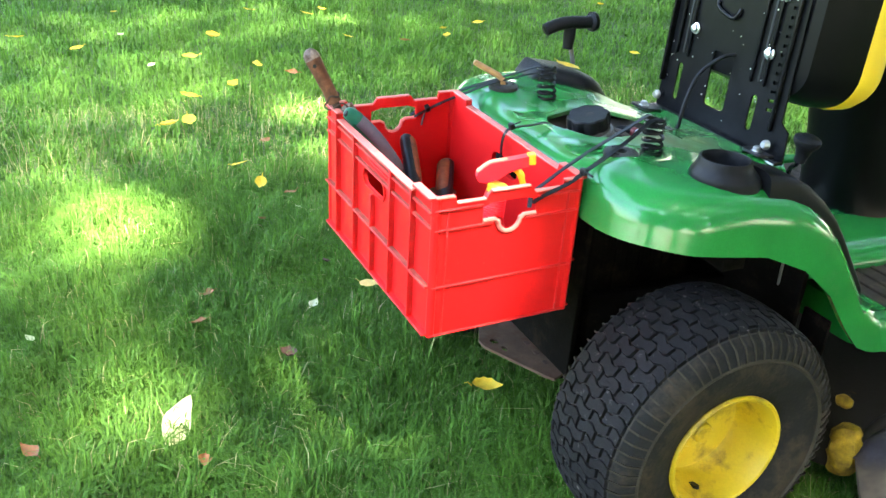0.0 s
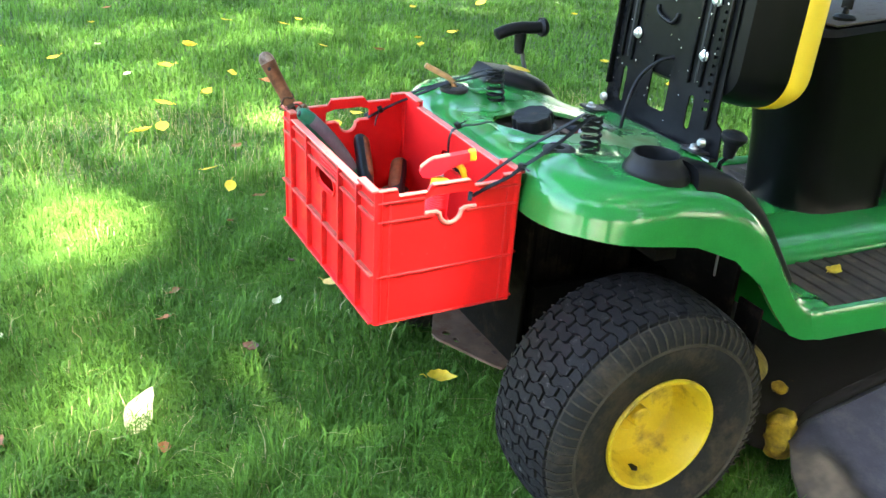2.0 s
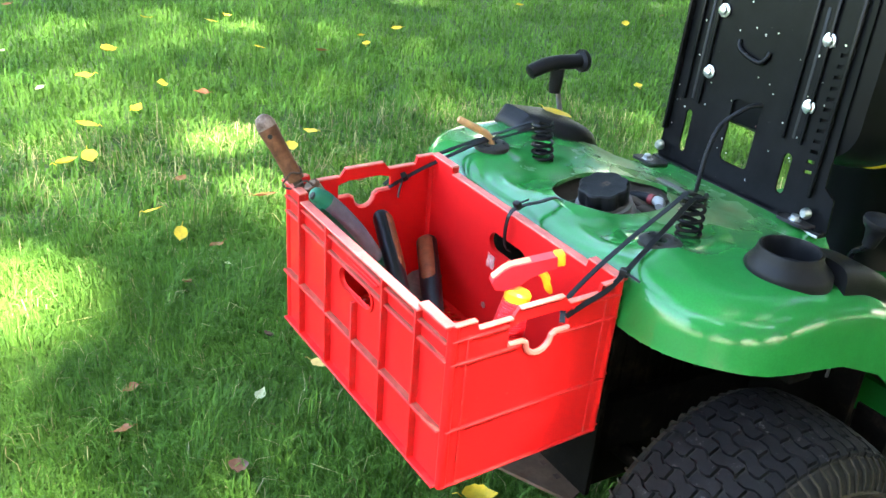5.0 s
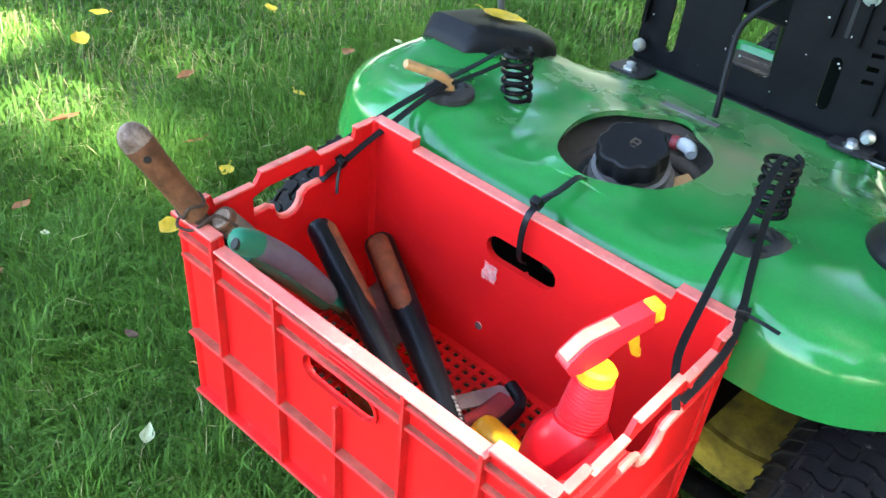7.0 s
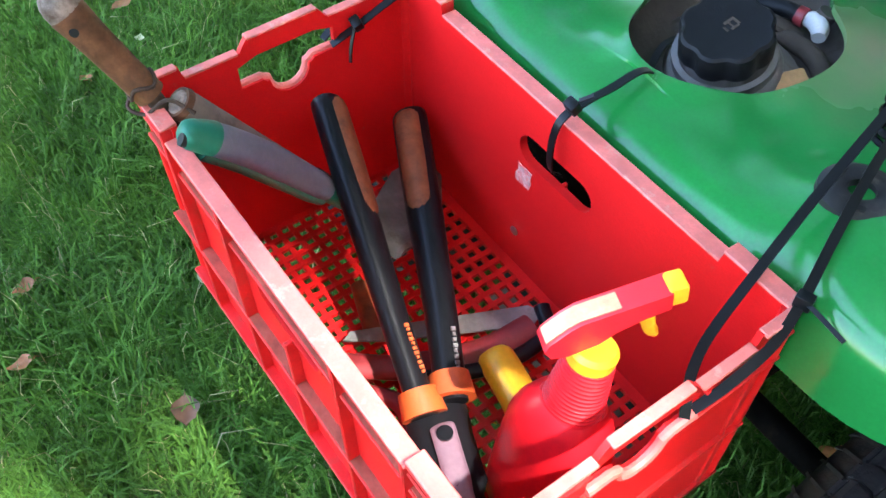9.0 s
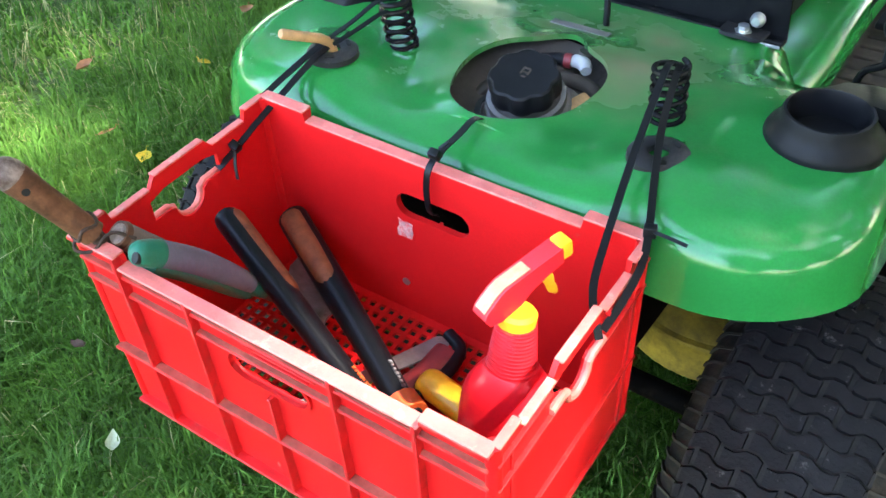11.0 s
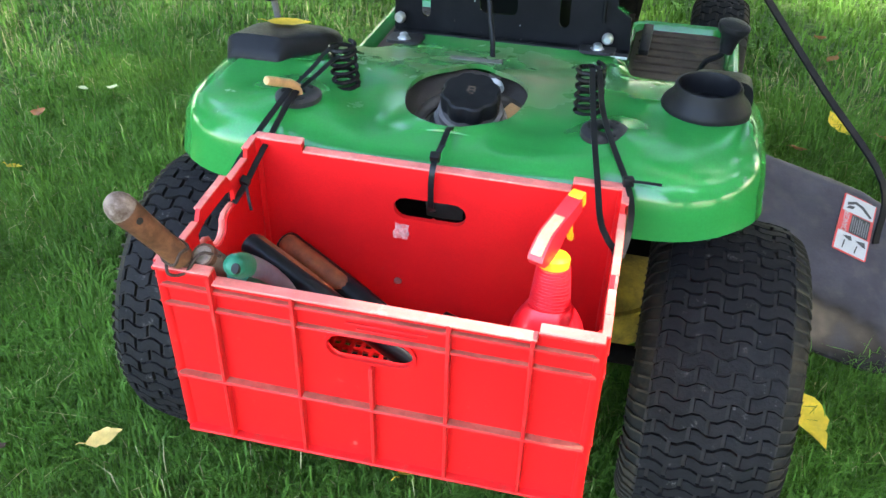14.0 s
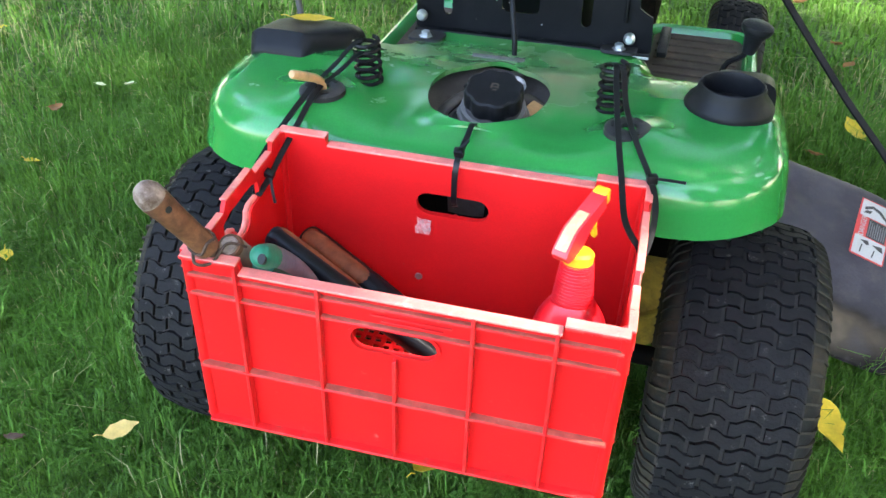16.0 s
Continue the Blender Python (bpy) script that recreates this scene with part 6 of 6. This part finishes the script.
LEAF_KINDS = {"y": (M_LEAF_Y, "yellow fallen leaf lying on the grass", 0.062, 0.036), "o": (M_LEAF_O, "orange-brown fallen leaf lying on the grass", 0.058, 0.036),
              "p": (M_LEAF_P, "pale yellow-green fallen leaf lying on the grass", 0.080, 0.042), "c": (M_LEAF_C, "cream-coloured fallen leaf", 0.070, 0.044), "b": (M_LEAF_B, "dry brown curled leaf lying on the grass", 0.050, 0.030)}
LEAF_MESHES = {}


def fallen_leaf(kind, x, y, z, turn, size, tilt=(0, 0)):
    material, label, length, width = LEAF_KINDS[kind]
    v = random.randrange(3)
    if (kind, v) not in LEAF_MESHES:
        me = leaf_mesh("fallen_leaf", length, width * (0.85 + 0.2 * v), 0.10 + 0.28 * v, 0.45, 7 * v + ord(kind))
        me.materials.append(material)
        LEAF_MESHES[kind, v] = me
    ob = new("fallen_leaf", LEAF_MESHES[kind, v])
    ob.matrix_basis = pose(x, y, z, tilt[0], tilt[1], turn) @ Matrix.Diagonal((size, size, size, 1))
    return tagged(ob, label, "leaf", group="fallen leaves")


LEAVES_YELLOW = [(-1.99, 1.06), (-2.07, 1.32), (-3.14, -0.23), (-4.23, 0.32), (-2.0, 0.28), (-4.19, -0.47), (-3.61, -1.0), (-3.34, -0.74), (-2.46, -0.36), (-2.11, -0.42), (-2.08, -0.5), (-2.63, -0.13), (-3.55, -0.04), (-2.95, 0.06), (-4.1, 0.65), (-4.24, 0.8), (-1.6, -0.34), (-0.05, -0.13), 
                 (-3.77, 1.67), (-3.44, 1.31), (-4.71, 2.36), (-0.35, -0.11), (-1.36, 0.58), (0.759, 1.418), (-2.17, 0.43), (-1.89, 0.88), (-1.148, 0.188), (-1.02, -0.045), (-1.397, -0.315)]
LEAVES_ORANGE = [(-0.13, -1.09), (0.01, -0.78), (-1.3, -0.24), (-2.77, 0.18), (-1.483, 0.861), (-1.599, 0.024), (0.641, 2.458), (0.75, 2.065), (0.776, 1.90), (0.643, 1.227), (0.89, 1.35), (-0.67, -0.64), (-1.105, -0.385), (-0.53, -0.69), (0.22, 0.19), (-1.625, 0.387),
                 (-1.832, -0.185), (-1.313, 0.209)]
LEAVES_PALE = [(-3.61, -0.5), (-2.98, -0.44), (-0.56, -1.07), (-1.37, 1.07), (-1.45, 1.04), (-1.4, 1.9), (0.98, 2.14), (-1.17, -0.25), (-0.54, -0.39)]


def build_leaves():
    g = random.Random(11)
    for kind, spots in (("y", LEAVES_YELLOW), ("o", LEAVES_ORANGE), ("p", LEAVES_PALE), ("b", [(-0.777, -0.282), (-0.32, -0.52), (0.30, 0.02)])):
        for x, y in spots:
            size = g.uniform(0.75, 1.1) * (0.5 if kind == "p" else (1.15 if x < -1.25 else 0.75) if kind == "o" else 1.12) * (1.25 if x < -2 else 1.35 if x > 0.5 else 1.0)
            fallen_leaf(kind, x, y, 0.070, g.uniform(0, 360), size, (g.uniform(-16, 16), g.uniform(-16, 16)))
    big = fallen_leaf("p", -0.140, -0.812, 0.070, 140, 1.45, (50, -30))
    big.matrix_basis = big.matrix_basis @ Matrix.Diagonal((1, 0.90, 1, 1))
    big["label"] = "large pale green-white leaf propped up in the grass"
    fallen_leaf("y", 0.618, 0.150, 0.084, -70, 2.10, (-6, 6))["label"] = "large yellow leaf beside the rear tyre"
    for _ in range(60):
        x, y = g.uniform(-6.5, 1.8), g.uniform(-1.8, 5.0)
        if x > -3.2 and y < 2.2:
            continue
        fallen_leaf(g.choice("yyyoop"), x, y, 0.062, g.uniform(0, 360), g.uniform(0.9, 1.3), (g.uniform(-20, 20), g.uniform(-20, 20)))
    fallen_leaf("y", 0.466, 0.765, 0.222, 100, 0.95, (-12, 18))["label"] = "yellow fallen leaf on the chute hinge"
    flat = fallen_leaf("y", -0.338, 0.160, 0.7315, 15, 1.15, (-7, 2))
    flat.matrix_basis = flat.matrix_basis @ Matrix.Diagonal((1, 1.15, 0.35, 1))
    flat["label"] = "yellow fallen leaf on the black console"
    fallen_leaf("c", -0.600, -0.215, 0.074, 35, 0.95, (10, -12))["label"] = "cream-coloured fallen leaf lying beside the crate"
    fallen_leaf("y", 0.257, 0.714, 0.390, 115, 1.1, (0, 0))["label"] = "yellow fallen leaf on the foot mat"


# ---- the unseen tree added to shade the lawn ----
def openness(gx, gy):
    """How thin the crown is made along the sun's rays that reach the ground at gx, gy."""
    def glade(x, y, wide, deep, much):
        return much * np.exp(-(((gx - x) / wide) ** 2 + ((gy - y) / deep) ** 2))

    return (glade(-1.32, -0.82, 0.34, 0.22, 0.42) + glade(-0.36, -1.00, 0.80, 0.40, 0.60) + glade(-0.28, -0.80, 0.36, 0.20, 0.34) + glade(-1.50, 0.25, 0.42, 0.42, 0.50)
            + glade(-1.00, 2.60, 1.20, 1.00, 0.12) + 0.08 * np.exp(-((gx + 4.5) / 1.6) ** 2))


def build_tree():
    tree = thing("tree", "broad leafy tree out of view, added to shade the lawn", "tree", pose(3.4, 4.4, 0))
    g = random.Random(5)
    bm = bmesh.new()
    add_tube(bm, smooth_path([(0, 0, -0.1), (0.05, 0.02, 0.5), (0.02, 0.08, 3.0), (-0.1, 0.15, 6.0), (-0.3, 0.3, 10.0)], 5), list(np.linspace(0.42, 0.17, 21)), 14)
    part("trunk", bm, M_BARK, tree)
    for k in range(9):
        a = radians(40 * k + 15)
        L = 5.0 + 3.5 * g.random()
        bm = bmesh.new()
        z0 = 6.5 + 0.35 * k
        add_tube(bm, smooth_path([(-0.05, 0.1, z0), (0.35 * L * math.cos(a), 0.35 * L * math.sin(a), z0 + 0.9), (0.8 * L * math.cos(a), 0.8 * L * math.sin(a), z0 + 1.7), (1.2 * L * math.cos(a + 0.2), 1.2 * L * math.sin(a + 0.2), z0 + 2.1)], 4), list(np.linspace(0.12, 0.03, 13)), 8)
        part("limb", bm, M_BARK, tree)
    # crown: many small folded leaves, thinned on purpose where sun should come through
    rg = np.random.default_rng(9)
    n = CROWN_LEAVES
    ang, rad = rg.uniform(0, 2 * math.pi, n), 11.0 * np.sqrt(rg.uniform(0, 1, n))
    x, y = rad * np.cos(ang), rad * np.sin(ang)
    z = 11.0 + rg.uniform(-1.5, 2.5, n) + 1.2 * np.sin(x * 0.8) * np.cos(y * 0.7) - 0.022 * rad ** 2
    wx, wy = x + 3.4, y + 4.4
    gx, gy = wx - SUN_AIM.x / SUN_AIM.z * z, wy - SUN_AIM.y / SUN_AIM.z * z
    keep = np.ones(n, bool)
    for px, py, pz, pr in SUN_GAPS:
        qx, qy = px - SUN_AIM.x / SUN_AIM.z * pz, py - SUN_AIM.y / SUN_AIM.z * pz
        edge = pr * (1 + 0.28 * np.sin(3 * np.arctan2(gy - qy, gx - qx) + px * 5) + 0.15 * np.sin(7 * np.arctan2(gy - qy, gx - qx)))
        keep &= np.hypot(gx - qx, gy - qy) > edge
    thin = openness(gx, gy)
    keep &= rg.uniform(0, 1, n) > np.clip(thin, 0.06, 0.9)
    # extra leaves added between the sun and the tractor to keep it shaded
    m = SHADE_LEAVES
    tx, ty, tz = rg.normal(0.35, 0.9, m), rg.normal(0.45, 0.75, m), 10.5 + rg.uniform(-1.5, 2.5, m)
    sx, sy = SUN_AIM.x / SUN_AIM.z, SUN_AIM.y / SUN_AIM.z
    clear = rg.uniform(0, 1, m) > np.clip(1.15 * openness(tx, ty), 0, 0.95)
    for px, py, pz, pr in SUN_GAPS:
        clear &= np.hypot(tx - px + sx * pz, ty - py + sy * pz) > pr
    tx, ty, tz = tx[clear], ty[clear], tz[clear]
    x = np.concatenate([x[keep], tx + sx * tz - 3.4])
    y = np.concatenate([y[keep], ty + sy * tz - 4.4])
    z = np.concatenate([z[keep], tz])
    n = len(x)
    s = rg.uniform(0.055, 0.110, n)
    a = rg.uniform(0, 2 * math.pi, n)
    tilt = rg.normal(0, 0.45, (n, 2))
    ux, uy = np.cos(a), np.sin(a)
    v = np.empty((n, 4, 3), np.float32)
    for i, (p, q) in enumerate(((-1, 0), (0, -0.5), (1, 0), (0, 0.5))):
        lx, ly = p * ux - q * uy, p * uy + q * ux
        v[:, i] = np.stack([x + s * lx, y + s * ly, z + s * (lx * tilt[:, 0] + ly * tilt[:, 1])], 1)
    me = bpy.data.meshes.new("crown")
    me.vertices.add(n * 4)
    me.vertices.foreach_set("co", v.ravel())
    me.loops.add(n * 4)
    me.loops.foreach_set("vertex_index", np.arange(n * 4, dtype=np.int32))
    me.polygons.add(n)
    me.polygons.foreach_set("loop_start", np.arange(0, n * 4, 4, dtype=np.int32))
    me.update(calc_edges=True)
    me.materials.append(M_CROWN)
    crown = new("crown", me)
    crown.parent = tree
    crown["kind"] = "stuff"


def build_side_trees():
    """Unseen trees added round the lawn to darken the low sky and its reflections."""
    tree = thing("tree", "unseen leafy tree added at the lawn's edge to block low sky", "tree", pose(15.0, 2.0, 0), group="trees round the lawn")
    bm = bmesh.new()
    add_tube(bm, smooth_path([(0, 0, -0.1), (0.05, 0.02, 1.0), (0.02, 0.08, 3.0), (-0.1, 0.15, 7.0)], 5), [0.26, 0.22, 0.16, 0.06], 12)
    part("trunk", bm, M_BARK, tree)
    rg = np.random.default_rng(21)
    n = 5200
    d = rg.normal(0, 1, (n, 3))
    d /= np.linalg.norm(d, axis=1)[:, None]
    lump = 1 + 0.22 * np.sin(d[:, 0] * 5 + 1) * np.sin(d[:, 1] * 6) + 0.15 * np.sin(d[:, 2] * 9)
    p = d * (rg.uniform(0.35, 1, n) ** 0.5 * lump)[:, None] * np.array([3.7, 3.7, 4.6]) + np.array([0, 0, 5.0])
    u = rg.normal(0, 1, (n, 3))
    u /= np.linalg.norm(u, axis=1)[:, None]
    w = np.cross(u, rg.normal(0, 1, (n, 3)))
    w /= np.linalg.norm(w, axis=1)[:, None]
    s = rg.uniform(0.18, 0.34, n)[:, None]
    v = np.stack([p - u * s, p - w * s * 0.5, p + u * s, p + w * s * 0.5], 1).astype(np.float32)
    me = bpy.data.meshes.new("crown")
    me.vertices.add(n * 4)
    me.vertices.foreach_set("co", v.ravel())
    me.loops.add(n * 4)
    me.loops.foreach_set("vertex_index", np.arange(n * 4, dtype=np.int32))
    me.polygons.add(n)
    me.polygons.foreach_set("loop_start", np.arange(0, n * 4, 4, dtype=np.int32))
    me.update(calc_edges=True)
    me.materials.append(M_CROWN)
    crown = new("crown", me)
    crown.parent = tree
    crown["kind"] = "stuff"
    for k in range(1, 13):
        a = 2 * math.pi * k / 13
        r = 13.0 + 1.5 * math.sin(k * 2.4)
        if math.cos(a) < 0.30 and math.sin(a) < -0.25:
            continue      # no trees added on this side, to let sky light in
        copy_thing(tree, pose(r * math.cos(a), 2 + r * math.sin(a), 0, 0, 0, 57 * k))


CROWN_LEAVES, SHADE_LEAVES = 175000, 11500
# holes cut in the crown to drop sun flecks on ground or crate: x, y, height, radius
SUN_GAPS = [(-1.30, -0.80, 0.0, 0.19), (0.260, -0.372, 0.62, 0.110), (0.11, -0.397, 0.69, 0.100), (-5.6, 0.2, 0.0, 0.25), (-5.4, 2.0, 0.0, 0.2), (-2.3, 0.1, 0.0, 0.12), (-4.2, 0.9, 0.0, 0.15)]


build_ground()
build_tractor()
build_crate()
build_lopper()
build_hand_tools()
build_sprayer()
build_ties()
build_strap()
build_leaves()
build_tree()
build_side_trees()
build_grass()
